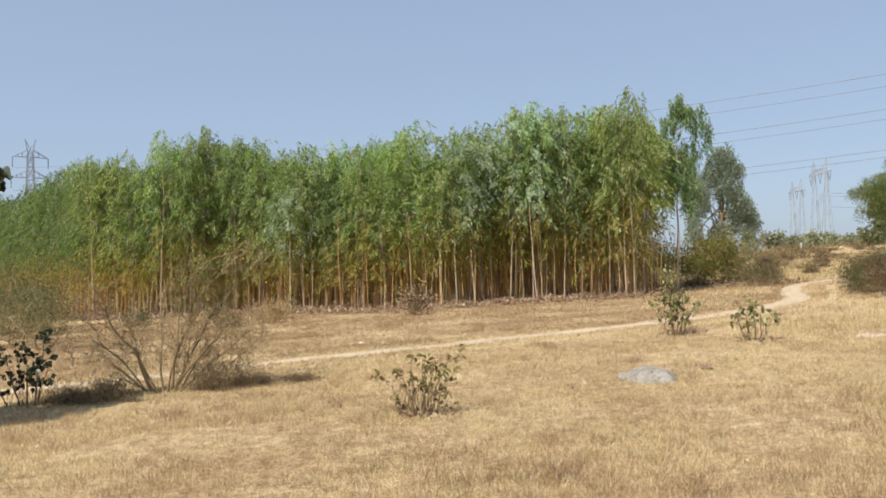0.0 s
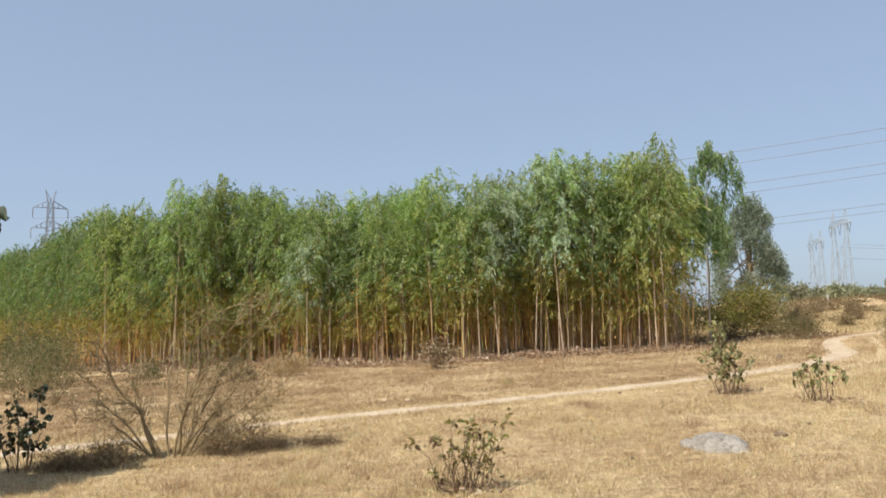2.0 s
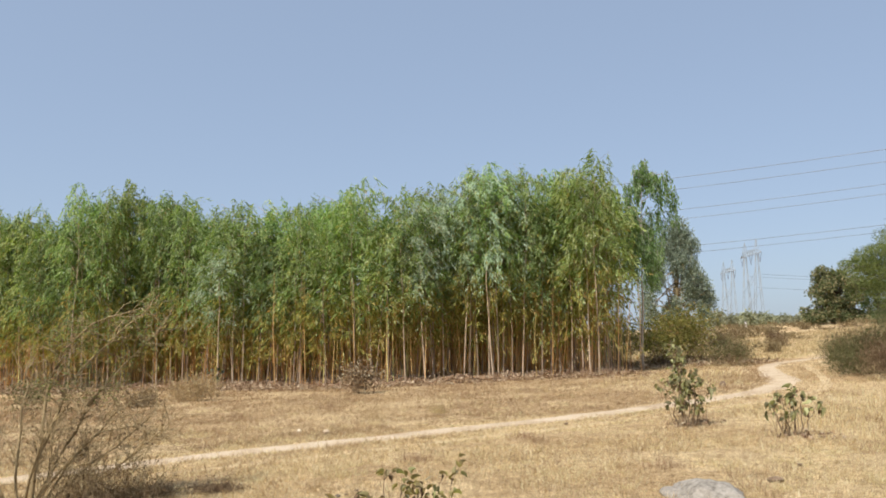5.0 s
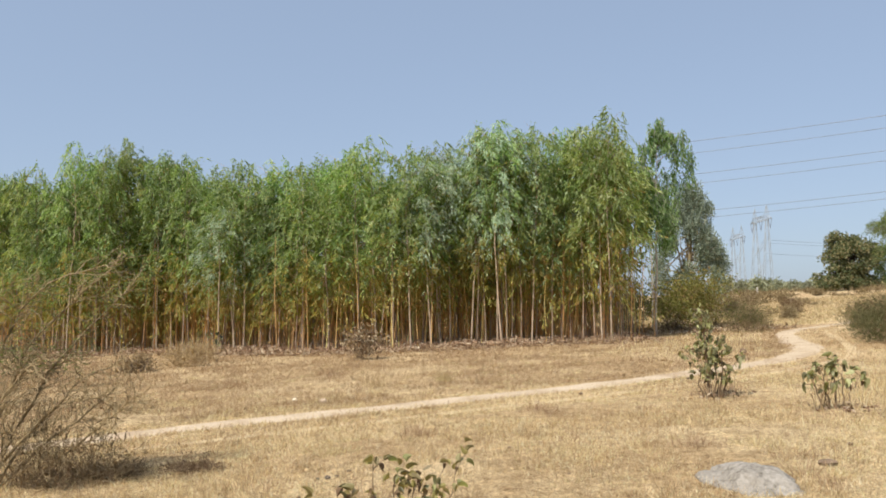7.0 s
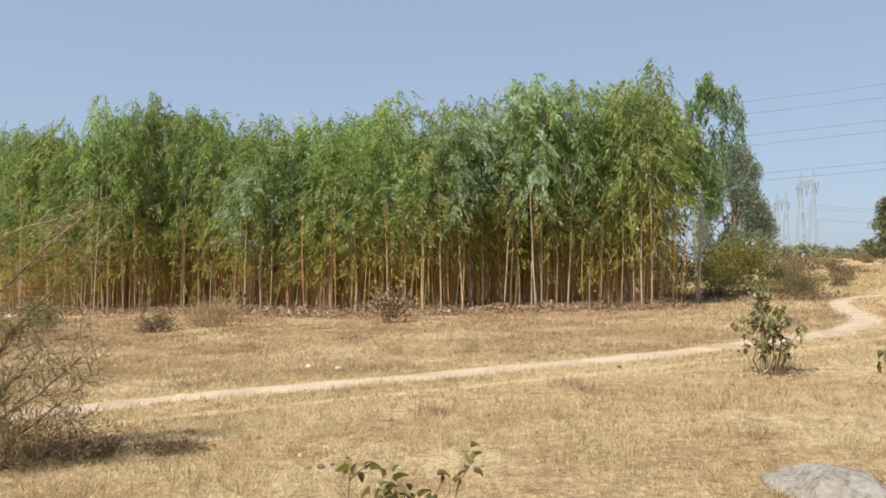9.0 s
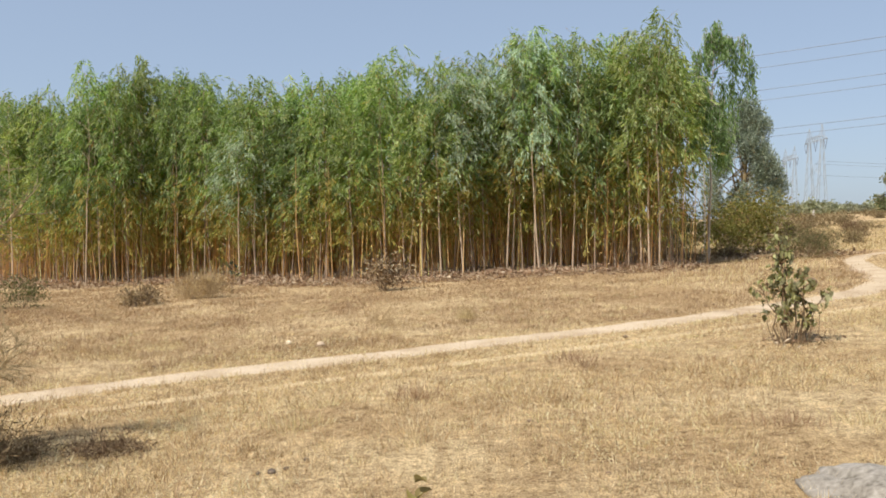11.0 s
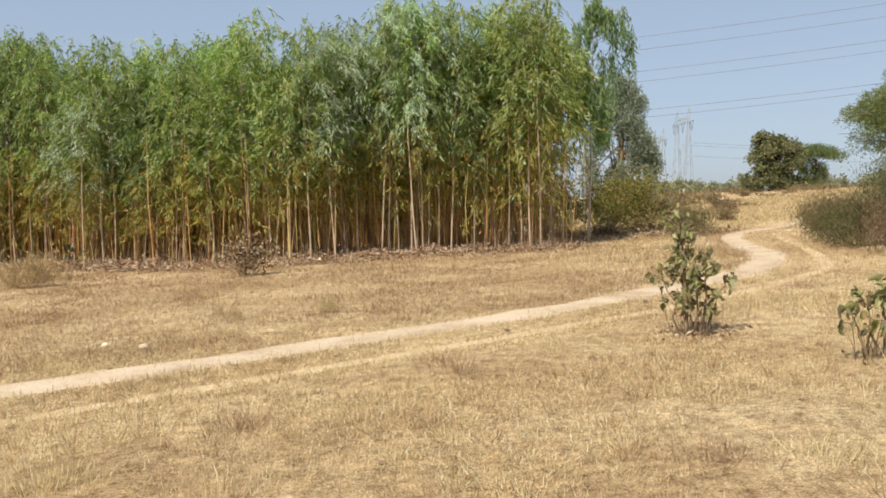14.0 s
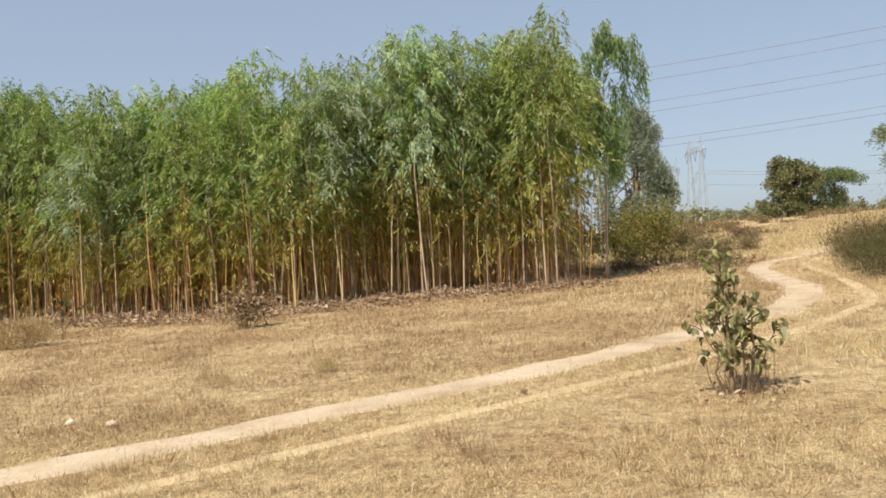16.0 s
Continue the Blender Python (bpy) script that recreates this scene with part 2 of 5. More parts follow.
ROCK = solid("grey_rock", [(0.36, (0.111, 0.095, 0.074)), (0.44, (0.222, 0.196, 0.159)), (0.52, (0.290, 0.259, 0.216)), (0.62, (0.370, 0.337, 0.289))], 26, 4.0, 0.92, 0.9, 0.03)
WHITE_STONE = solid("white_stone", [(0.3, (0.546, 0.459, 0.323)), (0.7, (0.852, 0.737, 0.551))], 20, 4, 0.85, 0.4, 0.01)
TAN_STONE = solid("tan_stone", [(0.3, (0.40, 0.30, 0.20)), (0.7, (0.58, 0.46, 0.33))], 20, 4, 0.9, 0.4, 0.01)
DARK_STONE = solid("dark_stone", [(0.3, (0.110, 0.075, 0.047)), (0.7, (0.264, 0.185, 0.119))], 20, 4, 0.9, 0.5, 0.01)
STEEL = solid("galvanised_steel", [(0.3, (0.25, 0.29, 0.33)), (0.7, (0.36, 0.40, 0.44))], 2, 0.3, 0.6, 0.1, 0.01, metal=0.0)
DARK_STEEL = solid("weathered_steel", [(0.3, (0.16, 0.19, 0.23)), (0.7, (0.27, 0.30, 0.35))], 2, 0.3, 0.6, 0.1, 0.01)
WIRE = solid("aluminium_wire", [(0.3, (0.18, 0.22, 0.28)), (0.7, (0.27, 0.31, 0.38))], 2, 0.3, 0.5, 0.0, 0.01)
INSULATOR = solid("dark_porcelain", [(0.3, (0.11, 0.11, 0.13)), (0.7, (0.16, 0.16, 0.18))], 5, 1, 0.3, 0.0, 0.01)
POST = solid("concrete_post", [(0.3, (0.48, 0.45, 0.40)), (0.7, (0.68, 0.65, 0.60))], 12, 2, 0.9, 0.4, 0.01)


# ---- the lie of the land ----
def smooth(a, b, v):
    v = np.clip((v - a) / (b - a), 0, 1)
    return v * v * (3 - 2 * v)


def softplus(v, w):
    return w * np.logaddexp(0, np.asarray(v, float) / w)


def wave(x, y, cell, seed):
    """Cheap smooth value noise in 0..1, for arrays."""
    x, y = np.asarray(x, float) / cell + seed * 17.3, np.asarray(y, float) / cell - seed * 9.1
    i, j = np.floor(x), np.floor(y)
    u, v = x - i, y - j
    u, v = u * u * (3 - 2 * u), v * v * (3 - 2 * v)

    def at(a, b):
        s = np.sin(a * 127.1 + b * 311.7 + seed * 74.7) * 43758.5453
        return s - np.floor(s)

    return (at(i, j) * (1 - u) + at(i + 1, j) * u) * (1 - v) + (at(i, j + 1) * (1 - u) + at(i + 1, j + 1) * u) * v


RUT_FAR = [(-40, 0.5), (-25, 5.6), (-14, 9.8), (-9, 11.5), (-5.84, 12.6), (-4.1, 13.65), (-2.5, 14.62), (-0.4, 15.62), (0.9, 16.25), (2.3, 16.92), (3.8, 17.72),
           (5.1, 18.52), (6.9, 19.8), (8.4, 21.0), (9.8, 22.8), (10.75, 24.6), (11.3, 26.2), (12.2, 28.3), (13.3, 30.8), (14.6, 32.6), (16.3, 33.8), (18.6, 35.4)]
RUT_NEAR = [(-40, -0.7), (-25, 4.4), (-14, 8.6), (-9, 10.3), (-5.6, 11.5), (-3.7, 12.6), (-0.9, 14.05), (0.0, 14.5), (0.65, 14.85), (2.3, 15.65), (3.7, 16.42), (4.8, 16.95), (6.2, 17.9),
            (7.7, 18.9), (8.8, 19.85), (9.8, 20.8), (11.2, 23.2), (13.0, 27.0), (14.5, 30.4), (16.2, 32.3), (17.6, 33.4)]


def spline(points, step):
    """Points along a smooth line through the given ones, about step metres apart."""
    p = np.array([points[0], *points, points[-1]], float)
    out = []
    for k in range(1, len(p) - 2):
        a, b, c, d = p[k - 1], p[k], p[k + 1], p[k + 2]
        for t in np.linspace(0, 1, max(2, int(np.linalg.norm(c - b) / step)), endpoint=False):
            out.append(0.5 * (2 * b + (c - a) * t + (2 * a - 5 * b + 4 * c - d) * t**2 + (3 * b - a - 3 * c + d) * t**3))
    return np.array(out + [p[-1]])


LINE_FAR, LINE_NEAR = spline(RUT_FAR, 0.18), spline(RUT_NEAR, 0.18)


def off_line(x, y, line):
    """Distance of each place to a line of close points (within about 30 m of the middle)."""
    x, y = np.ravel(x), np.ravel(y)
    best = np.full(len(x), 1e9)
    for px, py in line[::2]:
        np.minimum(best, (x - px) ** 2 + (y - py) ** 2, out=best)
    return np.sqrt(best)


def land(x, y):
    """Height of the ground without the wheel ruts."""
    x, y = np.asarray(x, float), np.asarray(y, float)
    s = 0.038 * np.where(x < 45, np.maximum(x, -25), 45 + (np.minimum(x, 400) - 45) * 0.05)
    rise = 0.052 * (softplus(x - 16, 3) - softplus(x - 46, 4))
    return 0.078 + s + rise + 0.001 * np.minimum(20, softplus(y - 14, 2))


def z_at(x, y):
    return float(land(x, y))


def mesh_of(name, verts, quads=(), tris=(), smooth_faces=False):
    """A mesh from arrays of places, four-cornered and three-cornered faces."""
    me = bpy.data.meshes.new(name)
    v = np.asarray(verts, np.float32).reshape(-1, 3)
    q, t = np.asarray(quads, np.int32).reshape(-1, 4), np.asarray(tris, np.int32).reshape(-1, 3)
    me.vertices.add(len(v))
    me.vertices.foreach_set("co", v.ravel())
    loops = np.concatenate([q.ravel(), t.ravel()]).astype(np.int32)
    me.loops.add(len(loops))
    me.loops.foreach_set("vertex_index", loops)
    me.polygons.add(len(q) + len(t))
    starts = np.concatenate([np.arange(len(q)) * 4, len(q) * 4 + np.arange(len(t)) * 3]).astype(np.int32)
    me.polygons.foreach_set("loop_start", starts)
    me.polygons.foreach_set("use_smooth", np.full(len(q) + len(t), smooth_faces))
    me.update(calc_edges=True)
    me.validate()
    return me


class Shape:
    """Gathers tubes and leaves for one mesh."""

    def __init__(self):
        self.v, self.q, self.count = [], [], 0

    def add(self, v, q):
        self.v.append(np.asarray(v, float).reshape(-1, 3))
        self.q.append(np.asarray(q, int).reshape(-1, 4) + self.count)
        self.count += len(self.v[-1])

    def tube(self, pts, radii, sides=5):
        pts = np.asarray(pts, float)
        n = len(pts)
        way = np.gradient(pts, axis=0)
        way /= np.linalg.norm(way, axis=1, keepdims=True) + 1e-9
        ref = np.where(np.abs(way[:, 2:3]) > 0.9, [[1.0, 0, 0]], [[0, 0, 1.0]])
        a = np.cross(way, ref)
        a /= np.linalg.norm(a, axis=1, keepdims=True) + 1e-9
        b = np.cross(way, a)
        ang = np.arange(sides) * 2 * np.pi / sides
        r = np.asarray(radii, float)[:, None, None]
        ring = pts[:, None] + r * (np.cos(ang)[None, :, None] * a[:, None] + np.sin(ang)[None, :, None] * b[:, None])
        k = np.arange(sides)
        rows = np.arange(n - 1)[:, None] * sides
        q = np.stack([rows + k, rows + (k + 1) % sides, rows + sides + (k + 1) % sides, rows + sides + k], -1)
        self.add(ring, q)
        if sides == 4:
            self.q.append(np.array([[3, 2, 1, 0], [(n - 1) * 4, (n - 1) * 4 + 1, (n - 1) * 4 + 2, (n - 1) * 4 + 3]]) + self.count - n * 4)

    def leaves(self, at, way, length, width, rng, fold=0.25):
        """Lance-shaped leaves that start at the given places and point along way."""
        at, way = np.asarray(at, float), np.asarray(way, float)
        n = len(at)
        way = way / (np.linalg.norm(way, axis=1, keepdims=True) + 1e-9)
        side = np.cross(way, rng.normal(size=(n, 3)))
        side /= np.linalg.norm(side, axis=1, keepdims=True) + 1e-9
        up = np.cross(side, way)
        ln, wd = np.broadcast_to(length, n)[:, None], np.broadcast_to(width, n)[:, None]
        mid = at + way * ln * 0.42
        v = np.stack([at, mid + side * wd / 2 + up * wd * fold, at + way * ln - up * wd * fold, mid - side * wd / 2 + up * wd * fold], 1)
        self.add(v, np.arange(4 * n).reshape(n, 4))

    def arrays(self):
        return np.concatenate(self.v), np.concatenate(self.q)

    def mesh(self, name, material, smooth_faces=False):
        me = mesh_of(name, *self.arrays(), smooth_faces=smooth_faces)
        me.materials.append(material)
        return me


def thing(name, place, label, category, group="", kind="", turn=0.0, size=1.0):
    e = new(name)
    e.empty_display_size = 0.2
    e.matrix_basis = Matrix.Translation(place) @ Matrix.Rotation(turn, 4, "Z") @ Matrix.Scale(size, 4)
    return tagged(e, label, category, group, kind)


def part(name, me, parent, label=""):
    ob = new(name, me)
    ob.parent = parent
    return tagged(ob, label)


# ---- ground: one sheet, fine near the path and coarse to the horizon ----
def spread(fine, first, last, step, grow, limit):
    mid = list(np.arange(first, last + fine / 2, fine))
    lo, d = [first], step
    while lo[-1] > -limit:
        lo.append(lo[-1] - d)
        d *= grow
    hi, d = [last], step
    while hi[-1] < limit:
        hi.append(hi[-1] + d)
        d *= grow
    return np.array(lo[:0:-1] + mid + hi[1:])


gx, gy = spread(0.33, -13, 18, 0.4, 1.14, 3500), spread(0.33, 3, 37, 0.4, 1.14, 3500)
X, Y = np.meshgrid(gx, gy)
Z = land(X, Y)
rut = np.full(X.shape, 9.0)
near = (X > -14) & (X < 20) & (Y > 1) & (Y < 40)
rut[near] = np.minimum(off_line(X[near], Y[near], LINE_FAR), off_line(X[near], Y[near], LINE_NEAR))
Z = Z + np.where(near, 0.05 * (wave(X, Y, 1.1, 1) - 0.5) + 0.03 * (wave(X, Y, 0.4, 2) - 0.5), 0) * smooth(0.4, 1.0, rut) + 1.2 * (wave(X, Y, 60, 3) - 0.5) * smooth(70, 160, np.hypot(X, Y))
Z = Z - 0.03 * np.exp(-((rut / 0.4) ** 2))
w = len(gx)
i, j = np.meshgrid(np.arange(w - 1), np.arange(len(gy) - 1))
base = (j * w + i).ravel()
me = mesh_of("ground", np.stack([X, Y, Z], -1), np.stack([base, base + 1, base + w + 1, base + w], 1), smooth_faces=True)
me.materials.append(GROUND)
tagged(new("ground", me), "open ground of dry straw-coloured grass with bare dusty patches", "ground", kind="structure")


def rut_strip(name, line, width, seed, label, dust):
    """A strip of bare dust with a ragged edge, laid in its rut."""
    way = np.gradient(line, axis=0)
    way /= np.linalg.norm(way, axis=1, keepdims=True)
    nrm = np.stack([-way[:, 1], way[:, 0]], 1)
    s = np.cumsum(np.r_[0, np.linalg.norm(np.diff(line, axis=0), axis=1)])
    ts = np.linspace(-1, 1, 9)
    rows = []
    for t in ts:
        half = width / 2 * (1 + 0.25 * np.exp(-(((line[:, 0] - 10.6) / 1.8) ** 2))) * (0.82 + 0.40 * wave(s, 0 * s + np.sign(t) * 7, 0.8, seed) + 0.28 * (wave(s, 0 * s + np.sign(t) * 3, 0.23, seed + 3) - 0.5))
        p = line + nrm * (t * half)[:, None]
        rows.append(np.c_[p, land(p[:, 0], p[:, 1]) - 0.03 * np.exp(-((t * half / 0.4) ** 2)) + 0.014 - 0.10 * max(0, abs(t) - 0.8)])
    v = np.stack(rows, 1)
    n, m = len(line), len(ts)
    b = (np.arange(n - 1)[:, None] * m + np.arange(m - 1)).ravel()
    me = mesh_of(name, v, np.stack([b, b + m, b + m + 1, b + 1], 1), smooth_faces=True)
    me.materials.append(dust)
    tagged(new(name, me), label, "dirt track", kind="structure")


rut_strip("dirt_track", LINE_FAR, 0.68, 1, "pale dusty wheel rut worn bare across the dry grass", TRACK)
rut_strip("dirt_track", LINE_NEAR, 0.22, 2, "narrow faint second wheel rut half grown with straw", GRASSY_TRACK)


# ---- eucalyptus plantation ----
FRONT = spline([(8.5, 31.5), (7.2, 31.1), (4.8, 31.9), (2.7, 31.9), (0.6, 31.5), (-1.8, 32.0), (-3.6, 32.6), (-5.8, 34.1), (-9.4, 36.9), (-12.6, 36.9), (-18, 41.8), (-26, 51), (-36, 62), (-48, 74)], 0.25)
FRONT_S = np.r_[0, np.cumsum(np.linalg.norm(np.diff(FRONT, axis=0), axis=1))]
TALL_X = [-50, -35, -21, -17.5, -14, -11.4, -10, -8.6, -6.4, -4, -1.3, 0, 1.8, 3.4, 5.2, 7.4, 9.5]
TALL_H = [8.4, 8.2, 8.4, 8.1, 7.5, 8.6, 8.6, 7.7, 7.0, 7.1, 7.3, 6.9, 7.1, 7.6, 7.25, 7.65, 7.5]


def front_at(s, depth):
    x, y = np.interp(s, FRONT_S, FRONT[:, 0]), np.interp(s, FRONT_S, FRONT[:, 1])
    return x - 0.06 * depth, y + depth


def eucalyptus(seed, tall, thick, start, count, wide=1.0, stems=1, thin=1.0, spread_out=1.0, fade=1.7):
    """Trunk, green crown and yellowing lower leaves of one slender tree, as gathered shapes. fade: how far up the yellow leaves reach."""
    rng = np.random.default_rng(seed)
    wood, crown, old = Shape(), Shape(), Shape()
    for k in range(stems):
        lean = rng.normal(0, 0.022 + 0.05 * (stems > 1), 2)
        foot = rng.normal(0, 0.22, 2) if stems > 1 else np.zeros(2)
        zs = np.linspace(-0.15, tall * (1 if k == 0 else rng.uniform(0.45, 0.8)), 11)
        bend = np.cumsum(rng.normal(0, 0.045, (11, 2)), axis=0)
        line = np.c_[foot + lean * zs[:, None] + bend * (zs[:, None] / tall), zs]
        wood.tube(line, thick * (1 - 0.88 * np.linspace(0, 1, 11) ** 1.1), 6 if stems == 1 else 4)
        if k == 0:
            stem = line
    n_br = 40 if stems == 1 else 15
    per = int(count / n_br)
    for b in range(n_br):
        f = ((b + rng.uniform(0, 1)) / n_br) ** 0.88
        z = start + (tall - start) * f
        root = np.array([np.interp(z, stem[:, 2], stem[:, k]) for k in range(3)])
        a = b * 2.4 + rng.normal(0, 0.4)
        out = np.array([math.cos(a), math.sin(a), 0])
        reach = wide * (0.16 + 0.95 * math.sin(math.pi * (0.14 + 0.72 * f)) ** 0.9) * rng.uniform(0.6, 1.2) * (0.8 if f < 0.15 else 1)
        rise = reach * rng.uniform(0.55, 1.15)
        t = np.linspace(0, 1, 4)[:, None]
        twig = root + out * reach * t + np.array([0, 0, 1]) * rise * (t * 1.25 - 0.45 * t * t)
        if stems == 1 and b % 2 == 0:
            wood.tube(twig, [0.010, 0.008, 0.005, 0.002], 3)
        # leaves hang in drooping sprays, gathered in a few tufts along the branch
        sprays = max(2, int(per * rng.uniform(0.6, 1.4) * min(1.0, 0.4 + 2.0 * f) / 9))
        m = sprays * 9
        tufts = rng.uniform(0.15, 1.0, 3) ** 0.7
        u = np.repeat(np.clip(tufts[rng.integers(3, size=sprays)] + rng.normal(0, 0.09, sprays), 0.05, 1.1), 9)
        hang = np.repeat(out * 0.5 + rng.normal(0, 0.30, (sprays, 3)) + (0, 0, -1.0), 9, axis=0)
        along = np.tile(np.linspace(0, 1, 9), sprays)[:, None]
        jit = np.repeat(rng.normal(0, 0.085 * spread_out, (sprays, 3)), 9, axis=0) + rng.normal(0, 0.03 * spread_out, (m, 3))
        at = root + out * reach * u[:, None] + np.array([0, 0, 1]) * rise * (u * 1.25 - 0.45 * u * u)[:, None] + hang * along * 0.34 * thin + jit
        way = hang * 0.9 + rng.normal(0, 0.36, (m, 3))
        yellow = rng.uniform(size=m) < np.clip(1.1 - (z - start) / fade, 0.04, 1)
        for which, shape in ((~yellow, crown), (yellow, old)):
            if which.any():
                n = which.sum()
                shape.leaves(at[which], way[which], rng.uniform(0.13, 0.24, n) * thin, rng.uniform(0.028, 0.044, n) * thin, rng)
    # leafy leader, nodding at the tip
    nod = np.array([*rng.normal(0, 0.22, 2), 0.0])
    m = int(per * 2.6)
    d = rng.uniform(0, 1, m) ** 0.8 * 1.6 - 0.5
    top = stem[-1] - np.array([0, 0, 1]) * d[:, None] + nod * (0.9 - np.abs(d - 0.1))[:, None] + rng.normal(0, 1, (m, 3)) * (0.04 + 0.15 * np.clip(d + 0.45, 0, 1))[:, None]
    crown.leaves(top, rng.normal(0, 0.45, (m, 3)) + nod * 1.2 - np.array([0, 0, 0.45]), rng.uniform(0.12, 0.22, m) * thin, 0.036 * thin, rng)
    return wood, crown, old


VARIANTS = []
for k in range(9):
    w_, c_, o_ = eucalyptus(100 + k, 8.0, (0.031, 0.026, 0.023)[k % 3], (3.0, 1.1, 1.8, 2.5, 1.4, 2.1, 2.8, 1.2, 1.9)[k], 1850, wide=(0.92, 0.84, 0.76)[k % 3], thin=1.22, fade=(1.4, 2.9, 2.3)[k % 3])
    VARIANTS.append((w_.mesh("eucalyptus_trunk", PALE_BARK if k % 3 == 0 else RED_BARK, True), c_.mesh("eucalyptus_crown", DARKENED_LEAF if k in (2, 4) else EUC_LEAF), o_.mesh("eucalyptus_lower_leaves", EUC_OLD)))
FAR_VARIANTS = []
for k in range(3):
    w_, c_, o_ = eucalyptus(170 + k, 8.0, 0.026, 1.8, 1700, 1.0, 1, 1.25, fade=1.8)
    FAR_VARIANTS.append((w_.mesh("green_eucalyptus_trunk", RED_BARK, True), c_.mesh("green_eucalyptus_crown", DARKENED_LEAF), o_.mesh("green_eucalyptus_lower_leaves", EUC_OLD)))
DROOP_VARIANTS = []
for k in range(5):
    w_, c_, o_ = eucalyptus(190 + k, 8.0, 0.025, (1.2, 1.8, 1.3, 2.2, 1.6)[k], 1800, 0.82, 1, 1.36, 0.95, 2.7)
    DROOP_VARIANTS.append((w_.mesh("drooping_eucalyptus_trunk", PALE_BARK if k == 3 else RED_BARK, True), c_.mesh("drooping_eucalyptus_crown", DARKENED_LEAF if k == 2 else OLIVE_EUC), o_.mesh("drooping_eucalyptus_lower_leaves", EUC_OLD)))
GREY_VARIANTS = []
for k in range(2):
    w_, c_, o_ = eucalyptus(140 + k, 8.0, 0.032, 2.6, 3000, 1.0, fade=1.6)
    GREY_VARIANTS.append((w_.mesh("grey_eucalyptus_trunk", PALE_BARK, True), c_.mesh("grey_eucalyptus_crown", EUC_GREY), o_.mesh("grey_eucalyptus_lower_leaves", EUC_OLD)))


def plant_eucalyptus(x, y, tall, meshes, turn, label):
    e = thing("eucalyptus_tree", (x, y, z_at(x, y)), label, "tree", "plantation eucalyptus trees", turn=turn)
    e.scale = (0.9 + 0.1 * tall / 8.0, 0.9 + 0.1 * tall / 8.0, tall / 8.0)
    for name, me in zip(("trunk", "crown", "lower_leaves"), meshes):
        part(name, me, e)


rng = np.random.default_rng(5)
# the pale stems that stand clear at the edge
EDGE = [(-12.7, 36.5), (-11.3, 37.7), (-9.4, 37.0), (-5.8, 34.1), (-5.5, 34.3), (-3.0, 35.1), (-1.8, 34.2), (-0.6, 32.5), (0.6, 31.5), (1.7, 32.9), (2.7, 32.0), (2.9, 32.2), (3.6, 31.9),
        (3.95, 32.1), (4.8, 31.9), (6.0, 32.6), (6.25, 32.3), (7.1, 31.3), (7.4, 31.2), (8.8, 35.0), (-17.5, 40.5), (-18.2, 43.5), (-9.0, 38.6), (-7.6, 38.0)]
taken = []
for k, (x, y) in enumerate(EDGE):
    plant_eucalyptus(x, y, float(np.interp(x, TALL_X, TALL_H)) * rng.uniform(0.93, 1.01), VARIANTS[(0, 3, 6)[k % 3]], rng.uniform(0, 6.28), "slender eucalyptus with a pale bare trunk and drooping green leaves")
    taken.append((x, y))
GREY_AT = [(1.3, 31.5, 0.88), (2.0, 32.3, 0.93), (3.7, 31.6, 0.95), (4.15, 32.2, 0.97), (3.0, 32.8, 0.92), (-6.3, 33.8, 0.72)]
for k, (x, y, share) in enumerate(GREY_AT):
    plant_eucalyptus(x, y, float(np.interp(x, TALL_X, TALL_H)) * share, GREY_VARIANTS[k % 2], rng.uniform(0, 6.28), "slender eucalyptus with silvery grey-green leaves")
    taken.append((x, y))
for row in range(3):
    s = 0.3 * row
    while s < FRONT_S[-1]:
        far = s > 34
        x, y = front_at(s + rng.normal(0, 0.15), row * 1.0 + rng.uniform(0.1, 0.8))
        s += (0.54 + 0.12 * row) * (1.6 if far else 1.0)
        if far and row > 1 or min((x - a) ** 2 + (y - b) ** 2 for a, b in taken) < 0.07:
            continue
        taken.append((x, y))
        plant_eucalyptus(float(x), float(y), float(np.interp(x, TALL_X, TALL_H)) * rng.uniform(0.74, 1.0), FAR_VARIANTS[int(rng.integers(3))] if s > 30 else DROOP_VARIANTS[int(rng.integers(5))] if rng.uniform() < np.interp(x, [-6, 3, 6], [0.15, 0.4, 0.85]) else VARIANTS[int(rng.choice([1, 2, 4, 5, 7, 8]))], rng.uniform(0, 6.28),
                         "slender eucalyptus with a reddish stem, green crown and yellowing lower leaves")


def joined(name, shapes, places, material, label, smooth_faces=False):
    """Many copies of a few shapes in one mesh: (shape index, x, y, turn, size, height)."""
    vs, qs, n = [], [], 0
    data = [s.arrays() for s in shapes]
    for k, x, y, turn, size, height in places:
        v, q = data[k]
        c, s_ = math.cos(turn), math.sin(turn)
        w_ = np.stack([(v[:, 0] * c - v[:, 1] * s_) * size, (v[:, 0] * s_ + v[:, 1] * c) * size, v[:, 2] * height], 1) + (x, y, z_at(x, y))
        vs.append(w_)
        qs.append(q + n)
        n += len(v)
    me = mesh_of(name, np.concatenate(vs), np.concatenate(qs), smooth_faces=smooth_faces)
    me.materials.append(material)
    return tagged(new(name, me), label, "trees", kind="stuff")


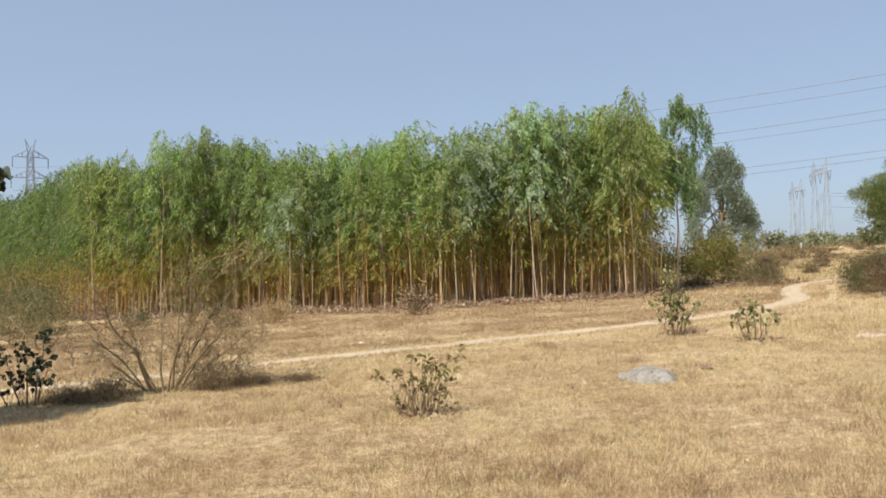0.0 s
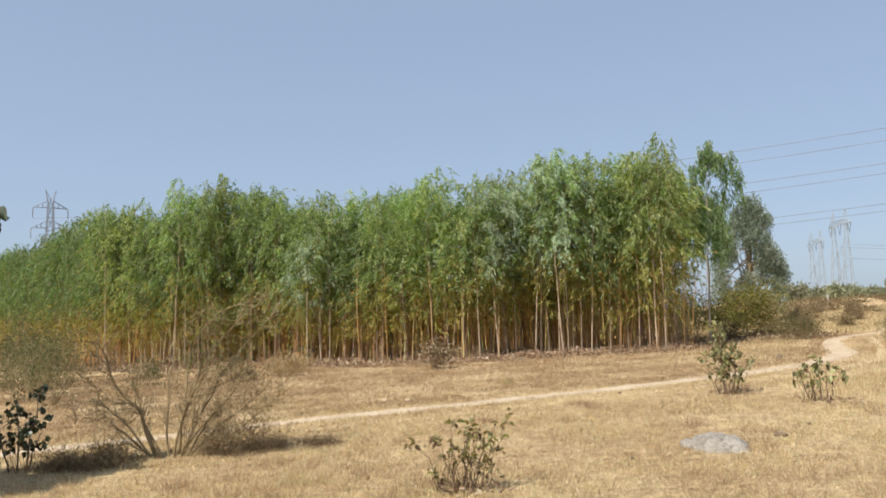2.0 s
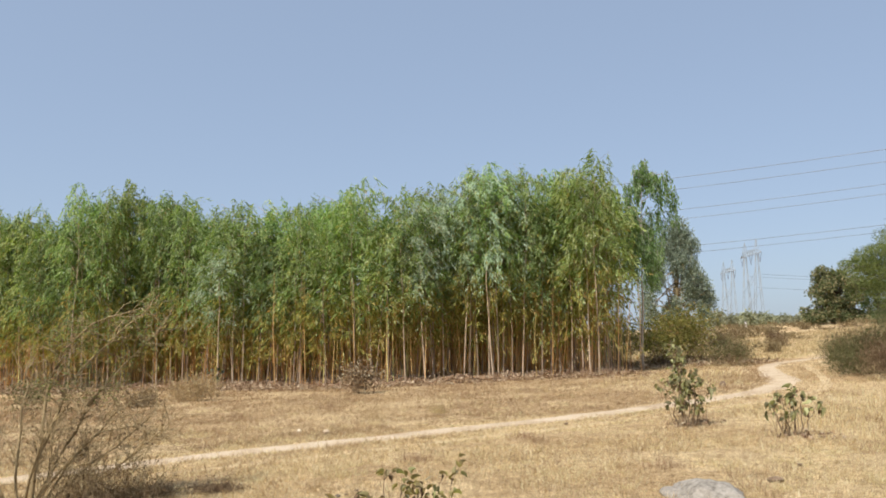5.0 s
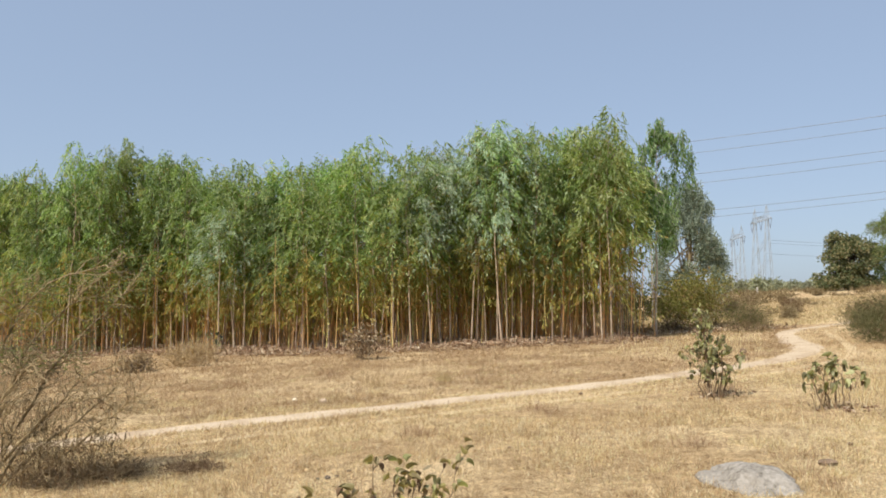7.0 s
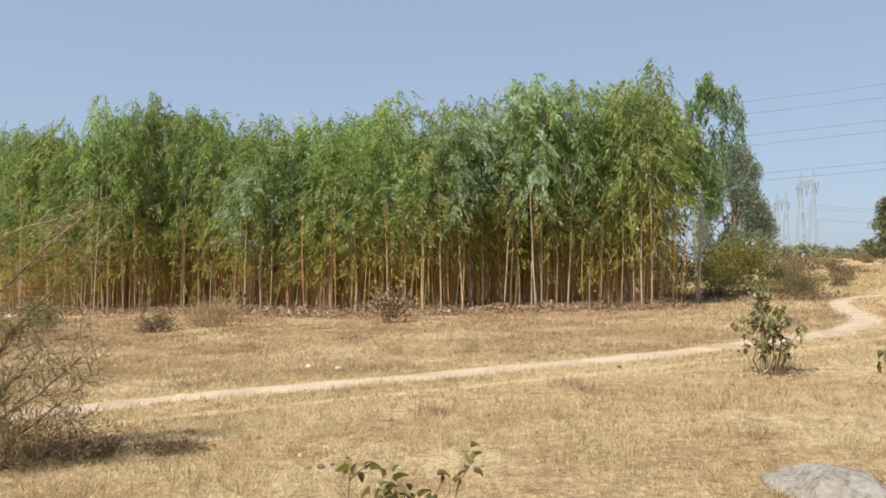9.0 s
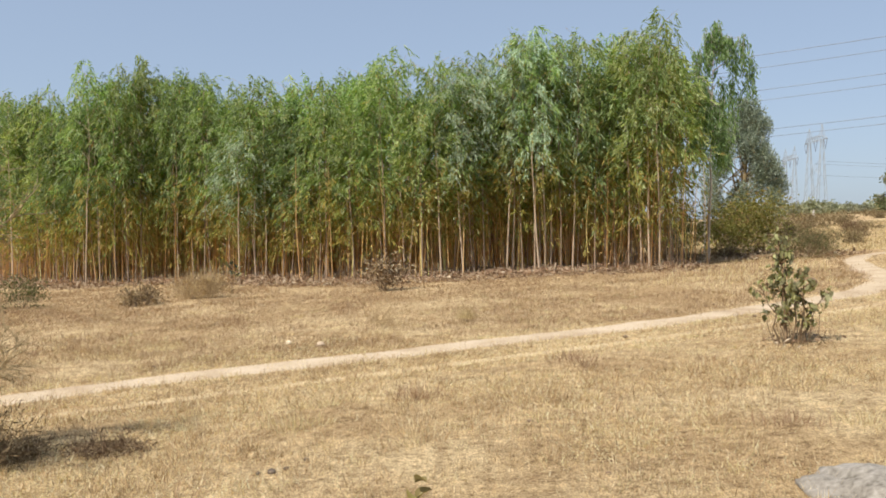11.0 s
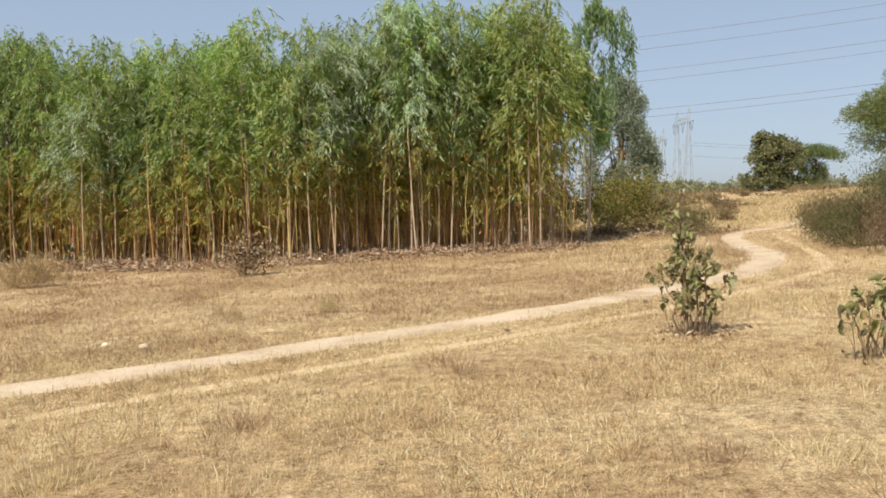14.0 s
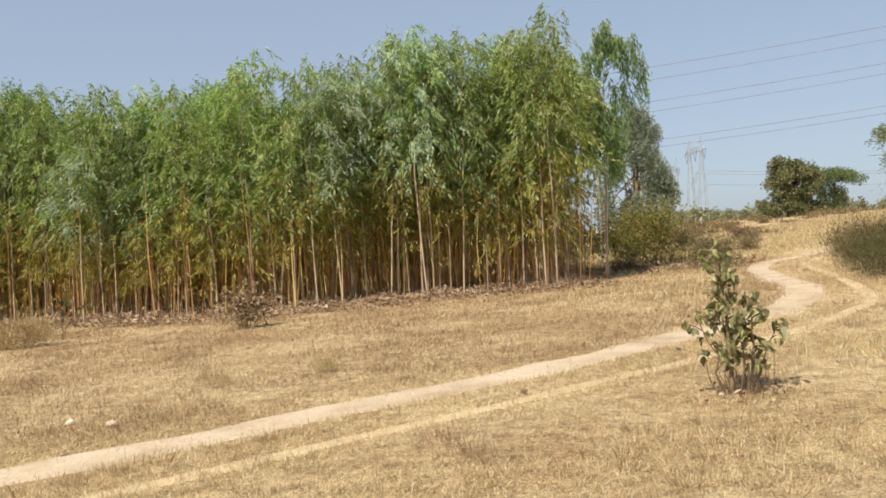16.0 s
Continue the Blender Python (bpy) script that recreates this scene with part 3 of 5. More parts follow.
REAR = [eucalyptus(300 + k, 8.0, 0.028, 1.5, 520, 1.05, 3, 1.45, 1.5, 2.3) for k in range(5)]
places = []
for row in range(8):
    s = 0.4 * (row % 3)
    while s < FRONT_S[-1]:
        x, y = front_at(s + rng.normal(0, 0.25), 3.3 + row * 1.25 + rng.uniform(-0.3, 0.3))
        s += (1.25 if row < 3 else 1.7) * (1.5 if s > 34 else 1.0)
        places.append((int(rng.integers(5)), float(x), float(y), rng.uniform(0, 6.28), 1.0, float(np.interp(x, TALL_X, TALL_H)) / 8 * rng.uniform(0.82, 0.97)))
joined("plantation_stems", [a for a, _, _ in REAR], places, RED_BARK, "crowded thin reddish stems deep inside the eucalyptus plantation", True)
joined("plantation_crowns", [b for _, b, _ in REAR], places, EUC_LEAF, "green crowns of the inner plantation rows")
joined("plantation_lower_leaves", [c for _, _, c in REAR], places, EUC_OLD, "yellowing lower leaves of the inner plantation rows")

# rust-brown dead twigs and hanging leaves between the stems
UNDER = []
for k in range(3):
    sh = Shape()
    r2 = np.random.default_rng(400 + k)
    for _ in range(13):
        a, tilt = r2.uniform(0, 6.28), r2.uniform(0.02, 0.4)
        hgt = r2.uniform(1.8, 4.6)
        foot = np.array([*r2.normal(0, 0.5, 2), -0.05])
        tip = foot + np.array([math.cos(a) * tilt, math.sin(a) * tilt, hgt])
        thick = r2.uniform(0.008, 0.02)
        sh.tube([foot, (foot + tip) / 2 + r2.normal(0, 0.05, 3), tip], [thick, thick * 0.8, thick * 0.3], 3)
    m = 80
    at = np.c_[r2.normal(0, 0.5, (m, 2)), r2.uniform(0.5, 3.8, m)]
    sh.leaves(at, r2.normal(0, 0.5, (m, 3)) - np.array([0, 0, 0.7]), r2.uniform(0.12, 0.22, m), 0.042, r2)
    UNDER.append(sh)
spots = []
for row in range(9):
    s = 0.5 * (row % 2)
    while s < FRONT_S[-1]:
        x, y = front_at(s + rng.normal(0, 0.3), 1.1 + row * 1.25 + rng.uniform(-0.4, 0.4))
        s += 1.15 * (1.6 if s > 34 else 1.0)
        spots.append((int(rng.integers(3)), float(x), float(y), rng.uniform(0, 6.28), 1.0, rng.uniform(0.7, 1.1)))
HANGING = []
for k in range(3):
    sh = Shape()
    r2 = np.random.default_rng(460 + k)
    for _ in range(14):
        spray = np.array([*r2.normal(0, 0.55, 2), 1.1 + 3.1 * r2.uniform() ** 0.65])
        m = int(r2.integers(7, 16))
        way = np.array([*r2.normal(0, 0.35, 2), -1.0])
        at = spray + way * np.linspace(0, 0.5, m)[:, None] + r2.normal(0, 0.06, (m, 3))
        sh.leaves(at, way + r2.normal(0, 0.35, (m, 3)), r2.uniform(0.14, 0.25, m), 0.044, r2)
    HANGING.append(sh)
hung = []
for row in range(6):
    for s in np.arange(0.35 * (row % 2), 46, 1.1):
        x, y = front_at(s + rng.normal(0, 0.2), 0.9 + row * 1.0 + rng.uniform(-0.4, 0.4))
        hung.append((int(rng.integers(3)), float(x), float(y), rng.uniform(0, 6.28), 1.0, rng.uniform(0.75, 1.1) * float(np.interp(x, [-12, -2, 6], [0.85, 0.95, 1.1]))))
joined("hanging_leaves", HANGING, hung, HANGING_LEAF, "olive and yellow-brown leaves hanging low between the stems")
# filler behind the rows, added so that no sky shows between the stems
DENSE = []
for k in range(3):
    sh = Shape()
    r2 = np.random.default_rng(430 + k)
    for _ in range(10):
        foot = np.array([*r2.normal(0, 0.5, 2), -0.05])
        tip = foot + np.array([*r2.normal(0, 0.25, 2), r2.uniform(2.5, 4.6)])
        sh.tube([foot, (foot + tip) / 2, tip], [0.02, 0.016, 0.006], 3)
    m = 230
    sh.leaves(np.c_[r2.normal(0, 0.6, (m, 2)), r2.uniform(0.1, 4.4, m)], r2.normal(0, 0.6, (m, 3)) - np.array([0, 0, 0.6]), r2.uniform(0.18, 0.34, m), 0.08, r2)
    DENSE.append(sh)
deep = []
for row in range(4):
    for s in np.arange(0.4 * (row % 2), FRONT_S[-1], 0.95):
        x, y = front_at(s + rng.normal(0, 0.2), 8.6 + row * 1.2 + rng.uniform(-0.4, 0.4))
        deep.append((int(rng.integers(3)), float(x), float(y), rng.uniform(0, 6.28), 1.0, rng.uniform(0.75, 1.05)))
joined("plantation_thicket", DENSE, deep, RUST_LEAF, "dense brown filler growth closing the sky gaps deep inside the plantation")
margin = []
for s in np.arange(0, 42, 0.6):
    x, y = front_at(s, rng.uniform(-0.5, 1.6))
    margin.append((int(rng.integers(3)), float(x), float(y), rng.uniform(0, 6.28), rng.uniform(0.5, 0.9), rng.uniform(0.06, 0.17)))
joined("dead_brush", UNDER, margin, LITTER, "low dead twigs and curled leaves along the plantation edge")
joined("plantation_undergrowth", UNDER, spots, RUST_LEAF, "rust-brown dead twigs and hanging leaves between the stems")


# ---- trees with limbs and clumped leaves ----
def crown_tree(seed, clumps, trunk_top, thick, leaf, per_clump, lift=0.3, base_fork=0.35, leaf_way=(0, 0, -0.3), twigs=4):
    """clumps: (x, y, z, rx, ry, rz). Each is reached by a limb from the trunk and filled with leaves."""
    r = np.random.default_rng(seed)
    wood, limbs, green = Shape(), [], Shape()
    top = np.array(trunk_top, float)
    zs = np.linspace(-0.2, top[2], 7)
    wob = np.cumsum(r.normal(0, thick * 0.35, (7, 2)), axis=0)
    line = np.c_[top[:2] * (np.clip(zs, 0, None) / top[2])[:, None] + wob * np.linspace(0, 1, 7)[:, None], zs]
    wood.tube(line, thick * (1.25 - 0.95 * np.linspace(0, 1, 7) ** 0.8), 8)
    for x, y, z, rx, ry, rz in clumps:
        f = r.uniform(base_fork, 1.0)
        root = np.array([np.interp(f * top[2], line[:, 2], line[:, k]) for k in range(3)])
        end = np.array([x, y, z])
        t = np.linspace(0, 1, 5)[:, None]
        limb = root + (end - root) * t + np.array([0, 0, 1]) * lift * np.sin(np.pi * t) + r.normal(0, 0.05, (5, 3)) * t
        size = thick * 0.34
        one = Shape()
        limbs.append(one)
        one.tube(limb, size * np.array([1, 0.75, 0.5, 0.3, 0.12]), 4)
        for _ in range(twigs):
            tip = end + r.normal(0, 0.7, 3) * (rx, ry, rz)
            one.tube([limb[3], (limb[3] + tip) / 2 + r.normal(0, 0.04, 3), tip], [size * 0.28, size * 0.18, 0.004], 3)
        n = per_clump
        p = r.normal(size=(n, 3))
        p /= np.linalg.norm(p, axis=1, keepdims=True)
        p *= r.uniform(0.15, 1.1, (n, 1)) ** 0.55
        p += np.stack([wave(p[:, 0] * 3 + x, p[:, 1] * 3 + z, 1, seed) - 0.5] * 3, 1) * 0.5
        green.leaves(end + p * (rx, ry, rz), p * 0.5 + r.normal(0, 0.5, (n, 3)) + leaf_way, r.uniform(0.7, 1.3, n) * leaf[0], r.uniform(0.7, 1.3, n) * leaf[1], r)
    return wood, limbs, green


def put_tree(name, place, shapes, bark, leaf, label, category="tree", group="", turn=0.0, size=1.0):
    e = thing(name, (place[0], place[1], z_at(*place)), label, category, group, turn=turn, size=size)
    part("trunk", shapes[0].mesh(name + "_trunk", bark, True), e)
    for sh in shapes[1]:
        part("limb", sh.mesh(name + "_limb", bark, True), e)
    part("crown", shapes[2].mesh(name + "_crown", leaf), e)
    return e


def clump_cloud(seed, n, centre, radii, size, shell=0.45):
    r = np.random.default_rng(seed)
    out = []
    for _ in range(n):
        p = r.normal(size=3)
        p = p / np.linalg.norm(p) * r.uniform(shell, 1.0)
        s = size * r.uniform(0.75, 1.25)
        out.append((*(np.array(centre) + p * radii), s, s, s * 0.8))
    return out


# grey-green tree behind the plantation's end: upright plumes
r4 = np.random.default_rng(12)
plumes = []
for k in range(58):
    z = 1.5 + 5.3 * (k + 0.5) / 58
    half = np.interp(z, [1.4, 2.6, 3.6, 4.6, 5.6, 6.9], [1.5, 2.1, 1.9, 1.35, 0.95, 0.25])
    x = half * r4.uniform(-1, 1) + (0.15 if z > 4 else 0)
    size = r4.uniform(0.24, 0.46)
    plumes.append((x, r4.uniform(-0.8, 0.8) * half * 0.7, z, size, size, size * r4.uniform(1.4, 2.2)))
plumes += [(1.75, 0, 3.3, 0.4, 0.4, 0.6), (1.95, 0.1, 2.8, 0.42, 0.4, 0.55), (1.5, -0.1, 3.9, 0.3, 0.3, 0.5), (0.1, 0, 6.8, 0.18, 0.18, 0.5), (-0.55, 0.1, 6.3, 0.2, 0.2, 0.5), (0.75, 0, 6.0, 0.2, 0.2, 0.5)]
GREY_TREE_LEAF = leaf_mat("grey_tree_leaf", [(0.0, (0.122, 0.147, 0.104)), (0.5, (0.234, 0.271, 0.201)), (1.0, (0.423, 0.465, 0.380))], 0.45, 0.2, 0.45, 0.1)
put_tree("grey_green_tree", (16.85, 49.4), crown_tree(11, plumes, (0, 0, 5.6), 0.13, (0.13, 0.055), 420, 0.1, 0.15, (0, 0, 0.5), 2), GREY_TWIG, GREY_TREE_LEAF, "dense grey-green tree with upright plumes behind the plantation", size=1.06)

# weeping eucalypts with pale trunks at the end of the rows: leaves in long hanging strands
def weeping(seed, tall, thick, arms, strands):
    """arms: (height at the trunk, reach x, reach y, rise, longest strand)."""
    r = np.random.default_rng(seed)
    zs = np.linspace(-0.15, tall, 10)
    stem = np.c_[np.cumsum(r.normal(0, 0.05, (10, 2)), axis=0), zs]
    wood, green = Shape(), Shape()
    wood.tube(stem, thick * (1 - 0.85 * np.linspace(0, 1, 10)), 8)
    limbs = []
    for z, rx, ry, rise, long in arms:
        root = np.array([np.interp(z, zs, stem[:, 0]), np.interp(z, zs, stem[:, 1]), z])
        t = np.linspace(0, 1, 7)[:, None]
        arm = root + np.array([rx, ry, 0]) * t**0.9 + np.array([0, 0, 1]) * rise * np.sin(np.pi * 0.72 * t) + r.normal(0, 0.03, (7, 3)) * t
        one = Shape()
        one.tube(arm, thick * np.array([0.42, 0.34, 0.27, 0.2, 0.14, 0.09, 0.04]), 5)
        for _ in range(strands):
            f = r.uniform(0.25, 1.0) ** 0.8
            at0 = np.array([np.interp(f, t[:, 0], arm[:, c]) for c in range(3)]) + r.normal(0, 0.12, 3)
            ln = long * r.uniform(0.35, 1.0)
            sway = r.normal(0, 0.10, 2) * ln
            m = int(26 * ln) + 8
            u = np.sort(r.uniform(0, 1, m))[:, None]
            line = at0 + np.c_[sway * u**1.5, -u * ln] + r.normal(0, 0.045, (m, 3))
            one.tube([at0, at0 + np.array([*(sway * 0.35), -ln * 0.5]), at0 + np.array([*sway, -ln])], [0.006, 0.004, 0.002], 3)
            green.leaves(line, r.normal(0, 0.42, (m, 3)) + np.array([0, 0, -1.0]), r.uniform(0.14, 0.27, m), r.uniform(0.034, 0.055, m), r)
        limbs.append(one)
    return wood, limbs, green


END_TREES = [
    ((9.7, 33.3), 7.95, 0.05, [(7.0, 1.1, -0.2, 0.5, 1.2), (6.4, 1.35, 0.1, 0.6, 1.4), (6.6, -0.5, 0.1, 0.5, 2.0), (7.3, 0.35, 0.2, 0.35, 1.2), (5.6, -0.6, -0.2, 0.6, 2.8), (5.8, 0.75, 0.4, 0.5, 1.6), (7.4, -0.3, 0.0, 0.3, 1.5), (4.7, -0.5, 0.1, 0.6, 2.3), (7.1, 0.6, -0.4, 0.4, 1.1), (5.0, 0.25, 0.1, 0.5, 2.4), (5.4, -0.25, 0.3, 0.5, 2.6), (4.4, 0.5, 0.0, 0.5, 1.7), (7.7, 0.15, 0.1, 0.25, 0.8)], 11, 501),
    ((11.3, 38.8), 6.6, 0.045, [(5.6, 0.8, 0.0, 0.5, 1.9), (5.2, -0.5, 0.0, 0.5, 2.0), (6.1, 0.4, 0.2, 0.4, 1.8), (4.6, 0.9, -0.2, 0.5, 1.8), (6.2, -0.3, -0.2, 0.3, 1.8)], 26, 502),
    ((9.6, 38.4), 7.4, 0.045, [(6.6, 0.5, 0.0, 0.5, 2.2), (6.0, -0.8, 0.0, 0.5, 2.2), (7.0, -0.4, 0.2, 0.4, 2.0), (5.4, 0.3, -0.2, 0.5, 2.4), (7.2, 0.3, 0.1, 0.3, 1.6)], 26, 503),
]
for place, tall, thick, arms, strands, seed in END_TREES:
    put_tree("eucalyptus_tree", place, weeping(seed, tall, thick, arms, strands), WHITE_BARK, DARKENED_LEAF, "weeping eucalyptus with a white trunk and long hanging strands of leaves", group="eucalyptus trees at the end of the rows")

# dark rounded tree on the rise, with a flat-topped thorn tree behind it
lobes = clump_cloud(22, 40, (0.3, 0, 3.1), (2.3, 2.0, 2.1), 0.72, 0.55) + clump_cloud(23, 10, (-0.2, 0, 4.6), (1.2, 1.1, 0.7), 0.6) + clump_cloud(24, 7, (-2.1, 0, 0.9), (1.0, 1.0, 0.6), 0.5) + clump_cloud(25, 9, (1.6, -0.4, 1.0), (1.4, 0.9, 0.7), 0.65) + clump_cloud(26, 12, (0.0, -0.5, 1.1), (1.8, 1.0, 0.6), 0.6)
put_tree("round_tree", (44.5, 81.5), crown_tree(21, lobes, (0.1, 0, 3.4), 0.24, (0.24, 0.13), 190, 0.2, leaf_way=(0, 0, -0.2)), DARK_BARK, OLIVE_LEAF, "rounded dark olive tree with some brown leaves on the rise", size=1.07)
flat = [(math.cos(a) * r_, math.sin(a) * r_ * 0.8, 3.5 + 0.75 * (1 - (r_ / 2.8) ** 2), 0.95, 0.9, 0.62) for a, r_ in [(k * 2.4, 0.45 + 0.17 * k) for k in range(14)]] + [(-1.2, 0, 1.2, 0.7, 0.7, 0.8), (-0.9, 0, 0.7, 0.7, 0.7, 0.6), (-1.4, 0, 2.2, 0.5, 0.5, 0.6), (-0.3, 0, 1.6, 0.7, 0.7, 0.9), (0.2, -0.3, 0.9, 0.9, 0.8, 0.7), (0.7, 0, 2.4, 0.9, 0.8, 0.6), (-0.7, 0.2, 2.7, 1.0, 0.8, 0.5)]
put_tree("thorn_tree", (50.6, 84.0), crown_tree(31, flat, (0.2, 0, 3.2), 0.14, (0.20, 0.09), 420, 0.35), DARK_BARK, DARKENED_LEAF, "small flat-topped green thorn tree on the rise", size=0.97)

# large feathery acacia beside the track
r3 = np.random.default_rng(8)
tiers = []
for k in range(34):
    a, rr = k * 2.4, 0.5 + 2.3 * math.sqrt((k + 0.5) / 34)
    tiers.append((math.cos(a) * rr, math.sin(a) * rr, 2.3 + 2.2 * (1 - (rr / 3.1) ** 2) * r3.uniform(0.45, 1.0) + r3.uniform(-0.2, 0.25), r3.uniform(0.5, 0.95), r3.uniform(0.5, 0.95), r3.uniform(0.28, 0.5)))
tiers += [(math.cos(k * 2.4) * (0.7 + 0.08 * k), math.sin(k * 2.4) * (0.7 + 0.08 * k), 1.1 + 0.065 * k, 0.8, 0.8, 0.35) for k in range(18)] + [(-3.1, -0.2, 2.5, 0.5, 0.5, 0.3), (-3.3, 0.1, 2.75, 0.45, 0.5, 0.2), (-2.9, 0.3, 2.2, 0.55, 0.5, 0.35), (-2.6, -0.4, 1.9, 0.6, 0.5, 0.35), (-2.2, -0.5, 1.6, 0.6, 0.6, 0.4), (-2.9, 0.0, 3.05, 0.5, 0.5, 0.2), (-2.6, 0.2, 2.75, 0.8, 0.7, 0.22), (-2.3, -0.6, 3.1, 0.7, 0.7, 0.25), (-1.9, 0.3, 3.6, 0.7, 0.7, 0.25), (-1.2, -0.4, 4.1, 0.7, 0.7, 0.25), (-0.3, 0.2, 4.5, 0.8, 0.8, 0.25)]
put_tree("acacia_tree", (15.55, 23.1), crown_tree(41, tiers, (0.3, 0.1, 2.3), 0.17, (0.085, 0.017), 1150, 0.35, 0.3, (0, 0, 0.05)), DARK_BARK, ACACIA_LEAF, "wide acacia with layered feathery pale green leaves beside the track")


# ---- shrubs ----
def twiggy(seed, tall, wide, stems, levels=3, thick=0.02, kids=4, lean=1.0, sides=4):
    """Branching bare stems; returns one shape a stem and the tips."""
    r = np.random.default_rng(seed)
    out, tips = [], []

    def grow(sh, root, way, length, rad, level):
        n = 5 if level else 4
        pts, d = [root], way / np.linalg.norm(way)
        for _ in range(n - 1):
            d = d + r.normal(0, 0.19, 3) + np.array([0, 0, 0.02])
            d /= np.linalg.norm(d)
            pts.append(pts[-1] + d * length / (n - 1))
        pts = np.array(pts)
        sh.tube(pts, rad * np.linspace(1, 0.45 if level else 0.2, n), sides if level == levels else 3)
        if level == 0:
            tips.append(pts[-1])
            return
        for _ in range(kids):
            f = r.uniform(0.3, 1.0)
            k = min(int(f * (n - 1)), n - 2)
            root2 = pts[k] + (pts[k + 1] - pts[k]) * (f * (n - 1) - k)
            side = r.normal(size=3)
            side[2] = abs(side[2]) * 0.6
            w2 = d * 0.7 + side / np.linalg.norm(side) * r.uniform(0.6, 1.2)
            grow(sh, root2, w2, length * r.uniform(0.4, 0.72), rad * 0.5, level - 1)

    for s in range(stems):
        sh = Shape()
        a = s * 2.4 + r.uniform(-0.5, 0.5)
        tilt = lean * wide / tall * r.uniform(0.15, 1.0)
        foot = np.array([math.cos(a), math.sin(a), 0]) * r.uniform(0.02, 0.12) * wide + np.array([0, 0, -0.06])
        grow(sh, foot, np.array([math.cos(a) * tilt, math.sin(a) * tilt, 1.0]), tall * r.uniform(0.5, 0.75), thick * r.uniform(0.7, 1.2), levels)
        out.append(sh)
    return out, np.array(tips)


def put_shrub(name, place, seed, tall, wide, stems, bark, label, leaf=None, leaves=0, leaf_size=(0.06, 0.03), levels=3, kids=4, thick=0.02, cloud=0.12, up=-0.1, group="", turn=0.0, category="shrub", lift=0.0):
    e = thing(name, (place[0], place[1], z_at(*place) + lift), label, category, group, turn=turn)
    shapes, tips = twiggy(seed, tall, wide, stems, levels, thick, kids)
    for sh in shapes:
        part("stem", sh.mesh(name + "_stem", bark, True), e)
    if leaf:
        r = np.random.default_rng(seed + 1)
        at = tips[r.integers(len(tips), size=leaves)] + r.normal(0, cloud, (leaves, 3))
        at[:, 2] = np.maximum(at[:, 2], 0.03)
        sh = Shape()
        sh.leaves(at, r.normal(0, 0.6, (leaves, 3)) + (0, 0, up), leaf_size[0] * r.uniform(0.6, 1.3, leaves), leaf_size[1] * r.uniform(0.7, 1.3, leaves), r)
        part("foliage", sh.mesh(name + "_foliage", leaf), e)
    return e


def limbed_bush(name, place, seed, limbs, bark, label, leaf, feather):
    """A sparse bush of arching limbs. limbs: (radius, leafy, turning points as x, z); twigs fork off them twice."""
    r = np.random.default_rng(seed)
    e = thing(name, (place[0], place[1], z_at(*place)), label, "shrub")
    dry, green = Shape(), Shape()

    def twig(sh, root, way, length, rad, level, leafy):
        pts, d = [root], way / np.linalg.norm(way)
        for _ in range(4):
            d = d + r.normal(0, 0.27, 3) + np.array([0.02, 0, 0.03])
            d /= np.linalg.norm(d)
            pts.append(pts[-1] + d * length / 4)
        pts = np.array(pts)
        sh.tube(pts, rad * np.array([1, 0.8, 0.62, 0.46, 0.25]), 3)
        if leafy and level < 2:
            # flat sprays of fine leaflets
            m = int(11 * length) + 2
            at = pts[r.integers(1, 5, m)] + r.normal(0, 0.05, (m, 3)) * (1, 1, 0.35)
            green.leaves(at, r.normal(0, 1, (m, 3)) * (1, 1, 0.25), r.uniform(0.03, 0.075, m), r.uniform(0.006, 0.012, m), r)
        elif r.uniform() < 0.05:
            dry.leaves(pts[-2:], r.normal(0, 1, (2, 3)) - np.array([0, 0, 0.5]), 0.045, 0.016, r)
        if level:
            for _ in range(3 if level > 1 else 2):
                k = int(r.integers(1, 4))
                side = r.normal(size=3)
                twig(sh, pts[k], d * 0.8 + side / np.linalg.norm(side) * 0.8, length * r.uniform(0.4, 0.75), rad * 0.6, level - 1, leafy)

    for rad, leafy, turns in limbs:
        sh = Shape()
        turns = np.array(turns, float)
        f = np.linspace(0, 1, len(turns))
        g = np.linspace(0, 1, 13)
        bow = r.normal(0, 0.35)
        line = np.c_[np.interp(g, f, turns[:, 0]), bow * g, np.interp(g, f, turns[:, 1])] + r.normal(0, 0.034, (13, 3)) * np.minimum(1, 3 * g)[:, None]
        line[1:-1] = (line[:-2] + 2 * line[1:-1] + line[2:]) / 4
        sh.tube(line, rad * 1.3 * (1 - 0.78 * g), 6)
        long = np.linalg.norm(np.diff(line, axis=0), axis=1).sum()
        for _ in range(int(19 * long) + 3):
            u = r.uniform(0.12, 1.0) ** 0.9
            k = min(int(u * 12), 11)
            root = line[k] + (line[k + 1] - line[k]) * (u * 12 - k)
            side = r.normal(size=3) * (1, 1, 0.8)
            twig(sh, root, (line[k + 1] - line[k]) / (long / 12) * 0.9 + side / np.linalg.norm(side) * 0.75, r.uniform(0.16, 0.44), 0.0028 + rad * 0.22, 2 if u < 0.85 else 1, leafy and u > 0.5)
        part("limb", sh.mesh(name + "_limb", bark, True), e)
    part("foliage", dry.mesh(name + "_dry_leaves", leaf), e, "a few curled brown leaves")
    part("feathery_leaf", green.mesh(name + "_leaflets", feather), e, "fine feathery green leaflets at the tips")


